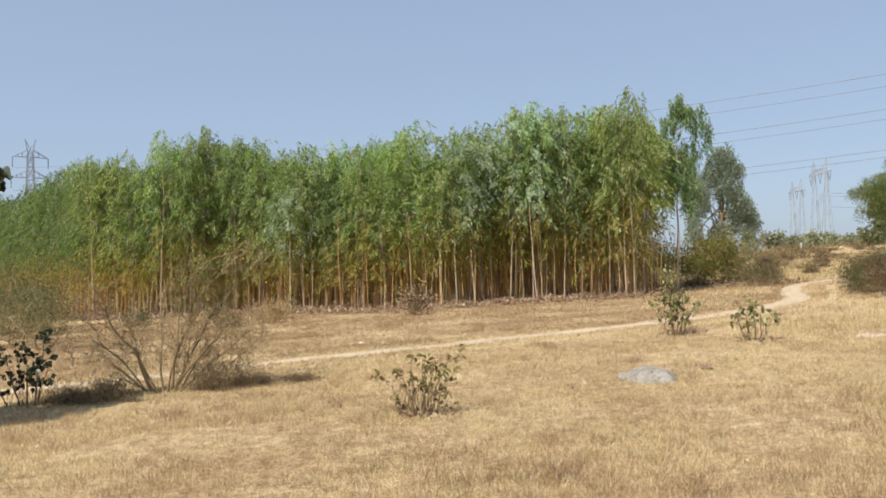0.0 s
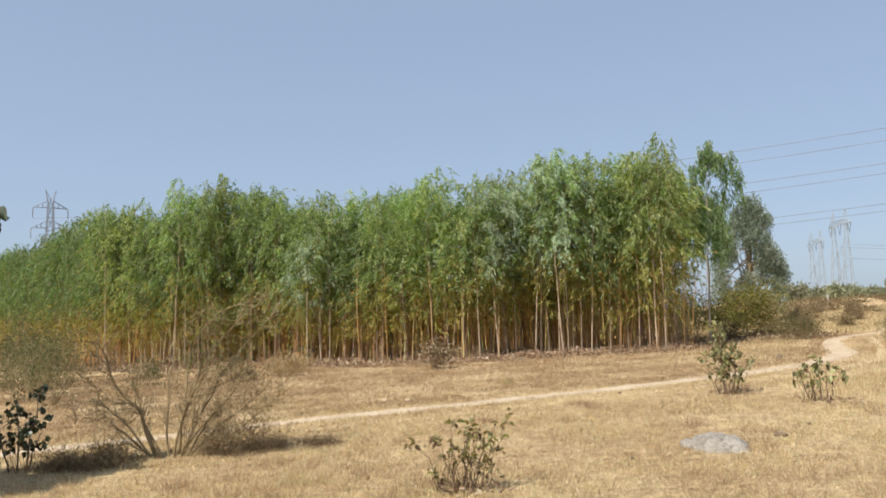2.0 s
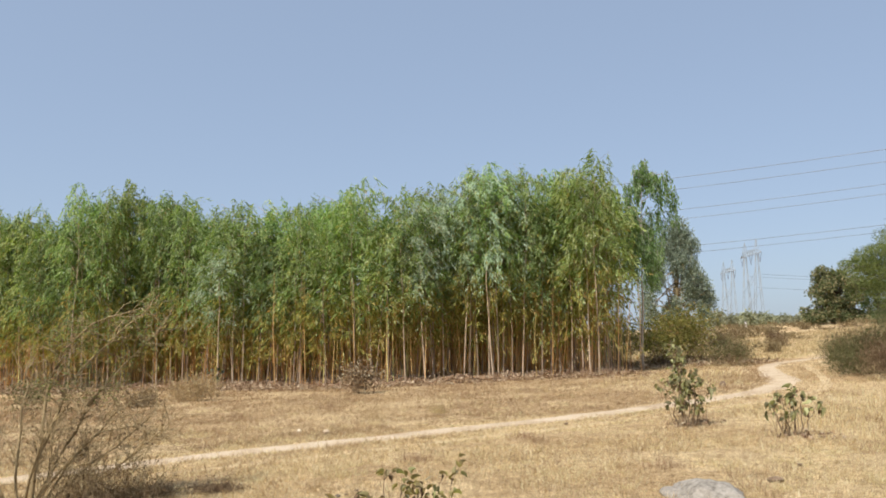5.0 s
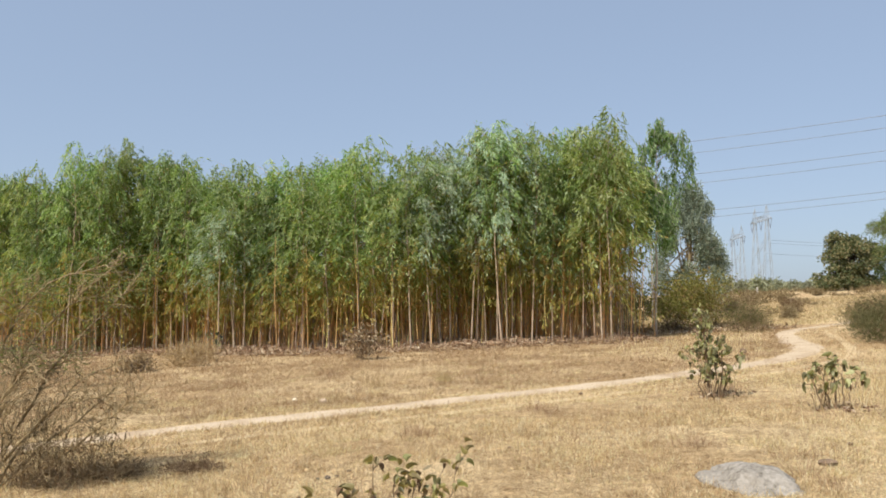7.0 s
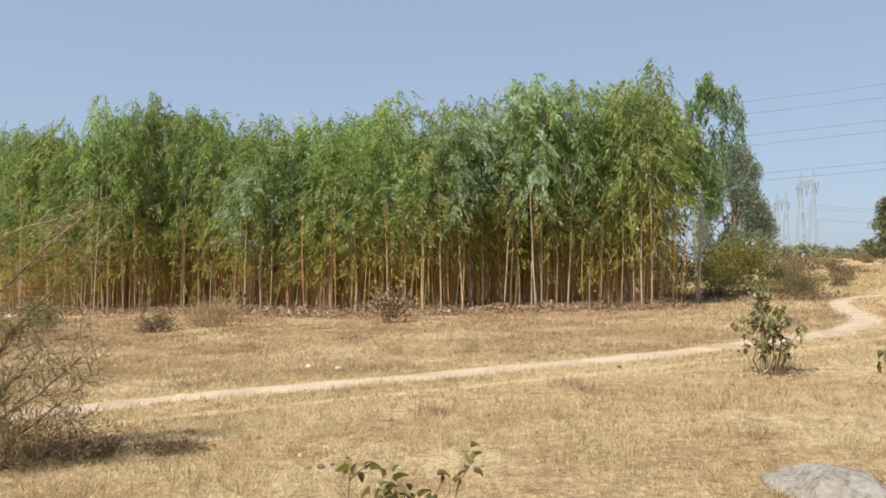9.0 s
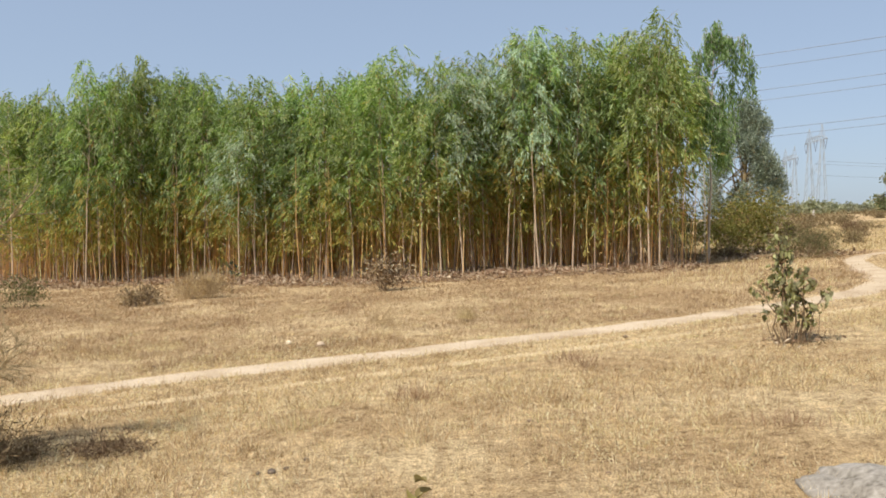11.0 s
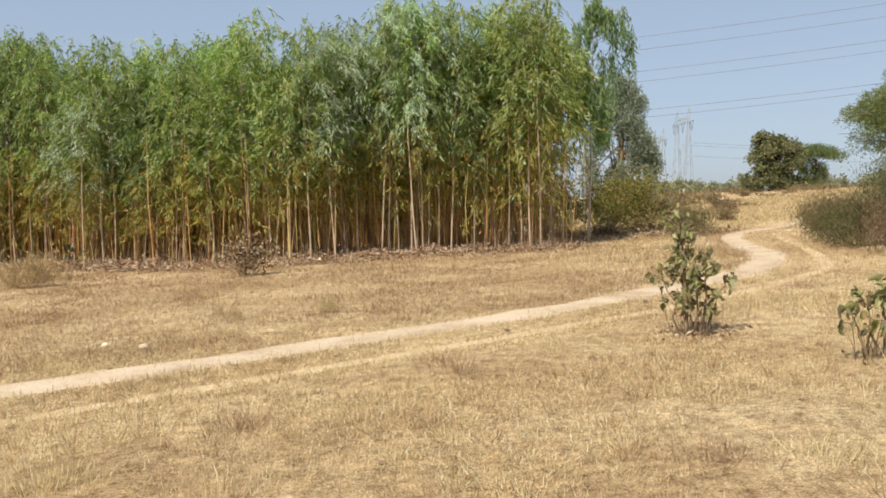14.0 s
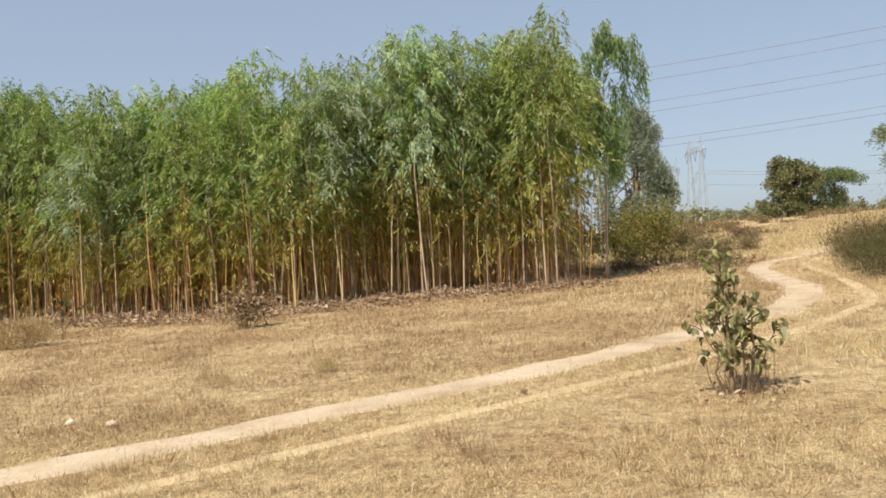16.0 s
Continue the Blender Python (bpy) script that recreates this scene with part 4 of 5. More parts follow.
BUSH_LIMBS = [
    (0.021, False, [(-0.24, -0.05), (-0.38, 0.3), (-0.48, 0.62), (-0.70, 0.83), (-0.80, 1.08), (-0.91, 1.37)]),
    (0.020, True, [(0.01, -0.05), (0.01, 0.43), (0.10, 0.76), (0.22, 1.09), (0.45, 1.40), (1.02, 1.96)]),
    (0.013, True, [(0.09, 0.70), (0.14, 1.28), (0.23, 1.56), (0.50, 1.77), (1.12, 2.0)]),
    (0.016, True, [(0.03, -0.05), (0.30, 0.61), (0.48, 0.98), (0.80, 1.34), (1.11, 1.80)]),
    (0.012, False, [(0.10, -0.05), (0.43, 0.50), (0.72, 0.88), (1.00, 1.05)]),
    (0.012, False, [(0.12, -0.05), (0.61, 0.43), (0.90, 0.70), (1.25, 0.98)]),
    (0.011, False, [(0.24, -0.05), (0.76, 0.28), (1.15, 0.60), (1.45, 0.86)]),
    (0.012, False, [(-0.28, -0.05), (-0.71, 0.28), (-0.93, 0.52), (-1.28, 0.46)]),
    (0.012, False, [(-0.30, -0.05), (-0.61, 0.48), (-0.87, 0.76), (-0.98, 1.05)]),
    (0.010, False, [(-0.20, -0.05), (-0.64, 0.23), (-0.80, 0.02)]),
    (0.011, False, [(-0.10, -0.05), (-0.18, 0.61), (-0.16, 1.11), (-0.28, 1.35)]),
    (0.010, False, [(0.05, -0.05), (0.20, 0.40), (0.36, 0.72)]),
    (0.014, False, [(-0.16, -0.05), (-0.42, 0.42), (-0.55, 0.75), (-0.52, 1.15)]),
    (0.012, False, [(0.0, -0.05), (0.34, 0.36), (0.62, 0.72), (0.95, 0.80), (1.20, 0.70)]),
    (0.012, False, [(-0.05, -0.05), (0.12, 0.55), (0.30, 0.92), (0.66, 1.15)]),
    (0.010, False, [(0.15, -0.05), (0.50, 0.22), (0.80, 0.52)]),
]
limbed_bush("bare_bush", (-3.6, 11.25), 61, BUSH_LIMBS, GREY_TWIG, "half-bare thorny bush of arching grey limbs in dry grass", DRY_LEAF, ACACIA_LEAF)
put_shrub("dry_brush", (-2.9, 11.3), 62, 0.5, 1.7, 18, BROWN_TWIG, "low brown dead brush at the foot of the bare bush", DRY_LEAF, 2600, (0.10, 0.007), 3, 3, 0.008, 0.09, 0.4)
# dark twigs put part of the missing ground shadow into this brush
put_shrub("dry_brush", (-4.55, 10.75), 79, 0.26, 2.7, 22, DARK_BARK, "low brown dead brush, darkened to add shade under the bare bush", DRY_LEAF, 4600, (0.10, 0.007), 3, 3, 0.008, 0.09, 0.4)
# two flat pieces of brush, added partly to deepen the bush's cast shadow
put_shrub("dry_brush", (-1.85, 11.55), 81, 0.045, 1.3, 20, BROWN_TWIG, "flat dark dead brush standing in for shadow beside the bare bush", DRY_LEAF, 900, (0.07, 0.008), 2, 4, 0.006, 0.09, 0.25)
put_shrub("dry_brush", (-2.55, 11.5), 80, 0.13, 1.2, 14, BROWN_TWIG, "flat brown dead brush partly standing in for shadow beside the bare bush", DRY_LEAF, 1500, (0.08, 0.008), 2, 4, 0.006, 0.07, 0.2)
put_shrub("dead_branch", (-7.1, 15.9), 63, 0.75, 1.3, 4, BROWN_TWIG, "dead forked branch lying in the dry grass", None, 0, levels=2, thick=0.022)
put_shrub("grey_thicket", (-9.9, 20.4), 64, 1.9, 1.8, 9, GREY_TWIG, "tall tangle of dry grey twigs near the plantation", SCRUB_LEAF, 2600, (0.06, 0.022), 3, 4, 0.016, 0.16)
put_shrub("feathery_bush", (-13.6, 26.5), 65, 2.3, 2.6, 8, GREY_TWIG, "feathery olive bush near the plantation edge", SCRUB_LEAF, 3000, (0.09, 0.03), 3, 4, 0.02, 0.28)
put_shrub("grey_thicket", (-12.4, 23.5), 75, 1.7, 2.0, 8, GREY_TWIG, "grey half-dry thicket with thin leaves", SCRUB_LEAF, 2600, (0.06, 0.022), 3, 4, 0.016, 0.18)
put_shrub("olive_bush", (-15.8, 29.5), 77, 2.2, 2.6, 9, GREY_TWIG, "dense olive-green bush in front of the plantation", SCRUB_LEAF, 3600, (0.10, 0.04), 3, 4, 0.018, 0.25)
put_shrub("olive_bush", (-11.6, 22.6), 78, 1.5, 2.0, 9, GREY_TWIG, "half-dry olive bush in dry grass", SCRUB_LEAF, 3200, (0.06, 0.022), 3, 4, 0.014, 0.2)
put_shrub("low_bush", (-9.9, 26.2), 66, 0.95, 1.1, 7, BROWN_TWIG, "low olive-brown bush in front of the plantation", SCRUB_LEAF, 900, (0.07, 0.035), 2, 5, 0.01, 0.14)
put_shrub("low_bush", (-6.65, 25.5), 67, 0.6, 1.5, 15, DARK_BARK, "low dark bush with withered leaves in dry grass", BROWN_BROAD, 650, (0.09, 0.045), 2, 5, 0.010, 0.09)
put_shrub("dry_brush", (-5.6, 27.0), 68, 0.75, 1.9, 13, BROWN_TWIG, "brown dry brush in front of the plantation", TAN_GRASS, 1900, (0.16, 0.014), 2, 6, 0.007, 0.12, 0.6)
for k, (x, y, tall) in enumerate([(-0.35, 18.4, 0.28), (0.9, 18.9, 0.16)]):
    put_shrub("weed_clump", (x, y), 860 + k, tall, tall * 1.6, 9, BROWN_TWIG, "clump of brown dry grass standing above the field", TAN_GRASS, 330, (0.13, 0.006), 1, 3, 0.002, 0.07, 1.5, "dry weed clumps in the field")
put_shrub("dry_bush", (-0.84, 26.8), 69, 0.9, 0.95, 15, BROWN_TWIG, "dry brown bush with curled leaves in front of the plantation", LITTER, 620, (0.11, 0.055), 2, 5, 0.010, 0.10)
put_shrub("green_bush", (12.9, 38.2), 70, 2.2, 2.3, 10, BROWN_TWIG, "leafy yellow-green bush at the end of the plantation", BUSH_LEAF, 4800, (0.14, 0.05), 3, 4, 0.016, 0.28)
put_shrub("green_bush", (11.4, 36.6), 76, 1.5, 1.6, 7, BROWN_TWIG, "small yellow-green bush under the last eucalypts", BUSH_LEAF, 1300, (0.14, 0.055), 2, 5, 0.014, 0.25)
put_shrub("grey_bush", (12.5, 32.4), 71, 0.95, 1.5, 10, BROWN_TWIG, "grey-brown dry bush with thin green tips", SCRUB_LEAF, 2200, (0.12, 0.014), 3, 4, 0.01, 0.2, 0.6)
put_shrub("grey_bush", (13.7, 34.2), 72, 0.75, 1.4, 9, BROWN_TWIG, "grey-brown dry bush beside the track", DRY_LEAF, 1500, (0.13, 0.013), 3, 4, 0.009, 0.18, 0.7)
put_shrub("brown_brush", (10.9, 35.2), 73, 0.6, 1.6, 12, DARK_BARK, "dark dry brush under the last eucalypts", DRY_LEAF, 600, (0.08, 0.04), 2, 5, 0.008, 0.16)
for k, (x, y) in enumerate([(5.5, 45), (7.6, 43.2), (9.0, 45.5), (10.2, 42.6), (3.0, 46), (8.0, 40.4), (0.5, 47), (10.6, 40.6), (11.9, 43.2), (12.8, 41.4)]):
    put_shrub("scrub_bush", (x, y), 770 + k, 2.1, 2.4, 8, BROWN_TWIG, "half-dry scrub bush behind the plantation", SCRUB_LEAF, 1300, (0.13, 0.06), 2, 4, 0.014, 0.3, -0.1, "scrub bushes behind the plantation")
put_shrub("brown_brush", (9.2, 36.5), 74, 0.7, 1.6, 12, DARK_BARK, "dark dry brush under the last eucalypts", DRY_LEAF, 600, (0.08, 0.04), 2, 5, 0.008, 0.16)

# thicket along the right of the track, under the acacia
THICKET = [(12.6, 22.4, 0.85, 1.5), (13.0, 24.4, 0.95, 1.7), (13.9, 26.2, 0.95, 1.8), (14.9, 28.3, 0.95, 1.8), (16.2, 30.6, 0.85, 1.8), (17.9, 31.9, 0.85, 1.8), (14.4, 23.3, 1.8, 1.9), (15.4, 25.6, 2.0, 2.1),
           (16.8, 28.2, 1.9, 2.2), (12.9, 20.6, 1.1, 1.5), (14.2, 21.4, 1.5, 1.7), (15.8, 22.6, 2.1, 2.2), (17.6, 25.0, 2.2, 2.4), (19.6, 29.6, 1.8, 2.4), (14.2, 19.4, 1.0, 1.5), (15.9, 20.0, 1.5, 1.8), (14.9, 22.2, 1.9, 1.9), (15.3, 24.3, 2.2, 2.0), (16.3, 23.6, 2.4, 2.2)]
for k, (x, y, tall, wide) in enumerate(THICKET):
    green = k in (6, 7, 8, 11, 12, 16, 17, 18)
    put_shrub("thicket_bush", (x, y), 800 + k, tall, wide, 7, DARK_BARK if k % 3 == 2 else BROWN_TWIG, "dense thorny bush, half dry, half green" if green else "dry grey-brown thorny bush beside the track",
              (OLIVE_LEAF if k % 2 or k > 15 else SCRUB_LEAF) if green else DRY_LEAF if k in (0, 3, 5) else SCRUB_LEAF, 4600 if green else 3800, (0.13, 0.012), 3, 3, 0.011, 0.2, 0.8, "thorny bushes beside the track", turn=k * 1.3)
for k, (x, y) in enumerate([(18.5, 41.0), (21.5, 46.5), (24.5, 53), (20.6, 52.5), (16.6, 41.5), (15.2, 37.8), (30.5, 66), (26, 62), (36.5, 72), (23.5, 58), (28, 70), (33.5, 78)]):
    tall = 0.45 + 0.08 * (k % 4)
    put_shrub("weed_clump", (x, y), 840 + k, tall, tall * 1.5, 8, BROWN_TWIG, "clump of dry brown weeds in the open field", DRY_LEAF, 700, (0.16, 0.02 + 0.0003 * y), 2, 3, 0.009 + 0.0003 * y, 0.16, 0.8, "dry weed clumps in the field")


# ---- broad-leaved saplings: each leaf is a part ----
def broad_leaf(name, material, long, wide, curl, seed):
    """A rounded leaf with a keel and a curled rim, its stalk at the origin, pointing along +y."""
    r = np.random.default_rng(seed)
    rows, v = 6, []
    for k in range(rows):
        t = k / (rows - 1)
        half = wide / 2 * (math.sin(math.pi * min(1, t * 0.86 + 0.06)) ** 0.7) * (0.35 if k == 0 else 0.45 if k == rows - 1 else 1)
        y = long * (0.12 + 0.88 * t)
        for u in (-1, -0.5, 0, 0.5, 1):
            v.append((u * half * (1 + 0.06 * r.normal()), y, curl * long * (u * u * 0.45 - t * t * 0.8) + abs(u) * half * (0.45 + 0.3 * (seed % 4)) + 0.012 * r.normal() * long * 2))
    q = [(k * 5 + c, k * 5 + c + 1, k * 5 + c + 6, k * 5 + c + 5) for k in range(rows - 1) for c in range(4)]
    n = len(v)
    s = long * 0.012
    v += [(-s, 0, 0), (s, 0, 0), (s, long * 0.14, 0.0), (-s, long * 0.14, 0.0)]
    q.append((n, n + 1, n + 2, n + 3))
    me = mesh_of(name, v, q, smooth_faces=True)
    me.materials.append(material)
    return me


LEAF_SETS = {
    "green": [broad_leaf("broad_leaf", BROAD_LEAF, 0.098, 0.062, c, k) for k, c in enumerate((0.35, 0.7, -0.3, 1.0, 0.5))],
    "brown": [broad_leaf("withered_leaf", BROWN_BROAD, 0.09, 0.06, c, 20 + k) for k, c in enumerate((0.5, 0.8))],
    "grey": [broad_leaf("grey_leaf", GREY_BROAD, 0.098, 0.052, c, 30 + k) for k, c in enumerate((0.3, 0.6, -0.3, 0.9))],
    "olive": [broad_leaf("olive_leaf", OLIVE_BROAD, 0.10, 0.056, c, 40 + k) for k, c in enumerate((0.4, 0.7, -0.2))],
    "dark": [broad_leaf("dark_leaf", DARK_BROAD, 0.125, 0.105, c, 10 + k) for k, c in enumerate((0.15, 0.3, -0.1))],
}


def sapling(name, place, seed, stems, label, sets, bark, group="", shoots=0, size=1.0, upright=0.0, low=0.3, category="sapling"):
    """stems: (foot x, foot y, top x, top y, top z, thickness, leaves). sets: the kinds of leaf and their shares."""
    r = np.random.default_rng(seed)
    e = thing(name, (place[0], place[1], z_at(*place)), label, category, group)
    for fx, fy, tx, ty, tz, thick, count in stems:
        t = np.linspace(0, 1, 7)[:, None]
        a, b = np.array([fx, fy, -0.05]), np.array([tx, ty, tz])
        line = a + (b - a) * t + r.normal(0, 0.018, (7, 3)) * np.sin(np.pi * t) + np.array([b[0] - a[0], b[1] - a[1], 0]) * (t * t - t) * 0.5
        sh = Shape()
        sh.tube(line, thick * (1 - 0.75 * t[:, 0]), 6)
        ends = []
        for k in range(max(2, count // 7)):
            f = low + (1 - low) * (k + r.uniform(0.2, 0.8)) / max(2, count // 7)
            root = np.array([np.interp(f, t[:, 0], line[:, c]) for c in range(3)])
            ang = k * 2.4 + r.normal(0, 0.4)
            reach = r.uniform(0.10, 0.22) * size
            tip = root + np.array([math.cos(ang) * reach, math.sin(ang) * reach, reach * r.uniform(0.1, 0.8)])
            sh.tube([root, (root + tip) / 2 + (0, 0, 0.01), tip], [thick * 0.4, thick * 0.3, thick * 0.18], 4)
            ends.append((root, tip))
        part("stem", sh.mesh(name + "_stem", bark, True), e)
        for k in range(count):
            root, tip = ends[k % len(ends)]
            at = root + (tip - root) * r.uniform(0.35, 1.05) + r.normal(0, 0.02, 3)
            if k < 3:
                at = line[-1] + r.normal(0, 0.02, 3)
            kind = sets[min(len(sets) - 1, int(r.uniform() ** 1.0 * len(sets)))]
            me = LEAF_SETS[kind][int(r.integers(len(LEAF_SETS[kind])))]
            out = at - line[3]
            ang = math.atan2(out[1], out[0]) + r.normal(0, 0.7)
            pitch = r.normal(-0.55 + upright, 0.8) if kind != "brown" else r.normal(-1.0, 0.3)
            leaf = part("leaf", me, e)
            sc = size * r.uniform(0.6, 1.25)
            leaf.matrix_basis = Matrix.Translation(at) @ Matrix.Rotation(ang - math.pi / 2, 4, "Z") @ Matrix.Rotation(pitch, 4, "X") @ Matrix.Rotation(r.normal(0, 0.5), 4, "Y") @ Matrix.Scale(sc, 4)
    if shoots:
        for _ in range(shoots):
            sh = Shape()
            a = r.uniform(0, 6.28)
            f = np.array([r.normal(0, 0.12), r.normal(0, 0.10), -0.03])
            tip = f + np.array([math.cos(a) * r.uniform(0, 0.15), math.sin(a) * 0.12, r.uniform(0.12, 0.42)])
            sh.tube([f, (f + tip) / 2 + r.normal(0, 0.015, 3), tip], [0.005, 0.004, 0.0015], 3)
            part("dry_shoot", sh.mesh(name + "_shoot", BROWN_TWIG, True), e, "thin dry brown shoot")
    return e


MIX_A = ["green"] * 9 + ["brown"]
sapling("broad_leaved_sapling", (4.47, 15.05), 901, [(-0.05, 0, -0.13, 0.0, 1.24, 0.022, 130), (-0.1, 0.02, -0.36, -0.05, 0.68, 0.012, 44), (0.1, 0.0, 0.16, 0.0, 0.8, 0.018, 60), (0.12, -0.03, 0.44, 0.03, 0.6, 0.011, 34), (-0.02, 0.05, -0.04, 0.08, 1.02, 0.016, 90), (0.04, 0.0, 0.06, -0.06, 0.72, 0.012, 44)],
        "upright sapling with broad green leaves and brown stems in dry grass", MIX_A, BROWN_TWIG, shoots=34, low=0.3, size=0.7)
sapling("broad_leaved_sapling", (5.26, 13.38), 902, [(-0.08, 0, -0.24, 0.02, 0.42, 0.015, 28), (0.0, 0, -0.1, 0.05, 0.50, 0.015, 34), (0.08, 0.02, 0.04, 0.0, 0.6, 0.015, 32), (0.16, 0, 0.2, 0.04, 0.52, 0.011, 20), (0.2, 0.03, 0.40, -0.02, 0.44, 0.010, 14)],
        "small sapling with a few broad green leaves in dry grass", MIX_A, BROWN_TWIG, shoots=24, low=0.55, size=0.74)
sapling("broad_leaved_shrub", (0.0, 8.3), 903, [(-0.22, 0, -0.4, 0.02, 0.4, 0.007, 12), (-0.1, 0, -0.1, 0.05, 0.573, 0.009, 28), (0, 0.03, 0.02, 0, 0.522, 0.009, 32), (0.06, 0, 0.14, 0.05, 0.522, 0.009, 36), (0.1, 0, 0.3, 0, 0.573, 0.008, 27), (0.14, 0.03, 0.42, 0.05, 0.643, 0.007, 16), (-0.1, 0, -0.2, -0.1, 0.435, 0.008, 18), (0.05, 0, 0.2, -0.08, 0.391, 0.008, 21), (-0.2, 0.02, -0.26, 0, 0.174, 0.008, 27), (0.12, -0.02, 0.34, -0.05, 0.435, 0.008, 21)],
        "low shrub with sparse olive and grey-brown leaves on thin stems", ["grey", "olive", "green", "olive", "brown"], BROWN_TWIG, shoots=46, size=0.52, upright=1.05, low=0.35)
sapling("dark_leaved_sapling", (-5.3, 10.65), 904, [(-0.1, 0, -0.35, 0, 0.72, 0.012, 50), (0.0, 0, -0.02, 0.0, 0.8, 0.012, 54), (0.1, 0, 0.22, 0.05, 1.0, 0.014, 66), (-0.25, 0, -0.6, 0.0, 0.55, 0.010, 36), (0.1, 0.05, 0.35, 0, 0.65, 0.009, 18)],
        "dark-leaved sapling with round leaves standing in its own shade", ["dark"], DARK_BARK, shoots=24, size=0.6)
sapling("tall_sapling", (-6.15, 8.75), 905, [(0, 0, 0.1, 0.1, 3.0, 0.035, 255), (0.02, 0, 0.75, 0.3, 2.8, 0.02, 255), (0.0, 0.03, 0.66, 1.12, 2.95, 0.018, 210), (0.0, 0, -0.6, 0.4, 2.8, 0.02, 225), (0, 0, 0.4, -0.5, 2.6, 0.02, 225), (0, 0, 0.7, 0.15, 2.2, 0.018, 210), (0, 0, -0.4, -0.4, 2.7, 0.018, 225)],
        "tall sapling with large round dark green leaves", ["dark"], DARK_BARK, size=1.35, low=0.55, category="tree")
sapling("broad_leaved_seedling", (-5.2, 28.4), 906, [(0, 0, 0.05, 0, 0.75, 0.012, 12), (0.02, 0, 0.15, 0, 0.5, 0.01, 7)], "thin seedling with brown leaves beside dry brush", ["brown", "dark"], DARK_BARK, shoots=6)
sapling("pale_seedling", (-6.3, 32.8), 907, [(0, 0, 0.0, 0, 0.8, 0.012, 16), (0.05, 0, 0.25, 0, 0.6, 0.01, 10)], "young pale green seedling at the plantation edge", ["green"], BROWN_TWIG)


# ---- stones ----
def stone(name, place, size, seed, material, label, sink=0.3, flat_top=False, turn=0.0):
    """A weathered stone: a dented, chipped block, part sunk in the soil."""
    r = np.random.default_rng(seed)
    bm = bmesh.new()
    bmesh.ops.create_icosphere(bm, subdivisions=4 if max(size) > 0.4 else 3, radius=0.5)
    off = Vector(r.uniform(-50, 50, 3))
    for v in bm.verts:
        p = v.co.normalized()
        d = 0.5 * (1 + 0.22 * noise.noise(p * 1.6 + off) + 0.12 * noise.noise(p * 4 + off) + 0.05 * noise.noise(p * 11 + off))
        c = p * d
        if flat_top:
            c.z = min(c.z, 0.27 + 0.05 * noise.noise(p * 2.2 + off) + 0.05 * math.floor(2.2 * noise.noise(p * 1.3 + off)) * 0.5)
        v.co = Vector((c.x * size[0], c.y * size[1], c.z * size[2]))
    me = bpy.data.meshes.new(name)
    bm.to_mesh(me)
    bm.free()
    me.polygons.foreach_set("use_smooth", np.full(len(me.polygons), max(size) > 0.4))
    me.materials.append(material)
    ob = new(name, me)
    ob.matrix_basis = Matrix.Translation((place[0], place[1], z_at(*place) + size[2] * (0.5 - sink))) @ Matrix.Rotation(turn, 4, "Z")
    return tagged(ob, label, "stone")


stone("flat_boulder", (2.74, 9.95), (0.66, 0.95, 0.36), 3, ROCK, "pale grey rounded boulder half sunk in the grass", 0.66, False, 0.15)
stone("flat_boulder", (7.15, 13.1), (0.6, 0.5, 0.28), 4, TAN_STONE, "low pale tan boulder flush with the grass", 0.66, True, 0.5)
stone("slate_chip", (3.6, 10.4), (0.17, 0.10, 0.06), 5, DARK_STONE, "small flat brown stone beside the boulder", 0.25)
stone("white_stone", (-1.56, 17.03), (0.085, 0.07, 0.07), 6, WHITE_STONE, "small white stone in dry grass", 0.25)
stone("brown_stone", (-1.08, 16.7), (0.11, 0.08, 0.075), 7, TAN_STONE, "small tan stone beside a white one", 0.25)
stone("grey_stone", (8.35, 22.9), (0.17, 0.15, 0.16), 8, DARK_STONE, "grey stone standing beside the track", 0.2)
for k, (x, y, s) in enumerate([(-0.55, 10.87, 0.07), (-0.47, 10.93, 0.05), (-0.63, 10.86, 0.045), (-0.38, 11.12, 0.055), (-0.2, 9.93, 0.05), (1.72, 9.43, 0.06)]):
    stone("dry_clod", (x, y), (s * 0.8, s * 0.6, s * 0.45), 740 + k, DARK_BARK, "small dark clod of dry earth in the straw", 0.2, turn=k * 0.9)
r6 = np.random.default_rng(66)
for k in range(30):
    x, y = r6.uniform(-4, 7), r6.uniform(6.5, 27)
    if off_line([x], [y], LINE_FAR)[0] < 0.3:
        continue
    s = r6.uniform(0.025, 0.055)
    stone("pebble", (x, y), (s * 1.4, s, s * 0.7), 700 + k, DARK_STONE, "small loose stone in the dry grass", 0.2)


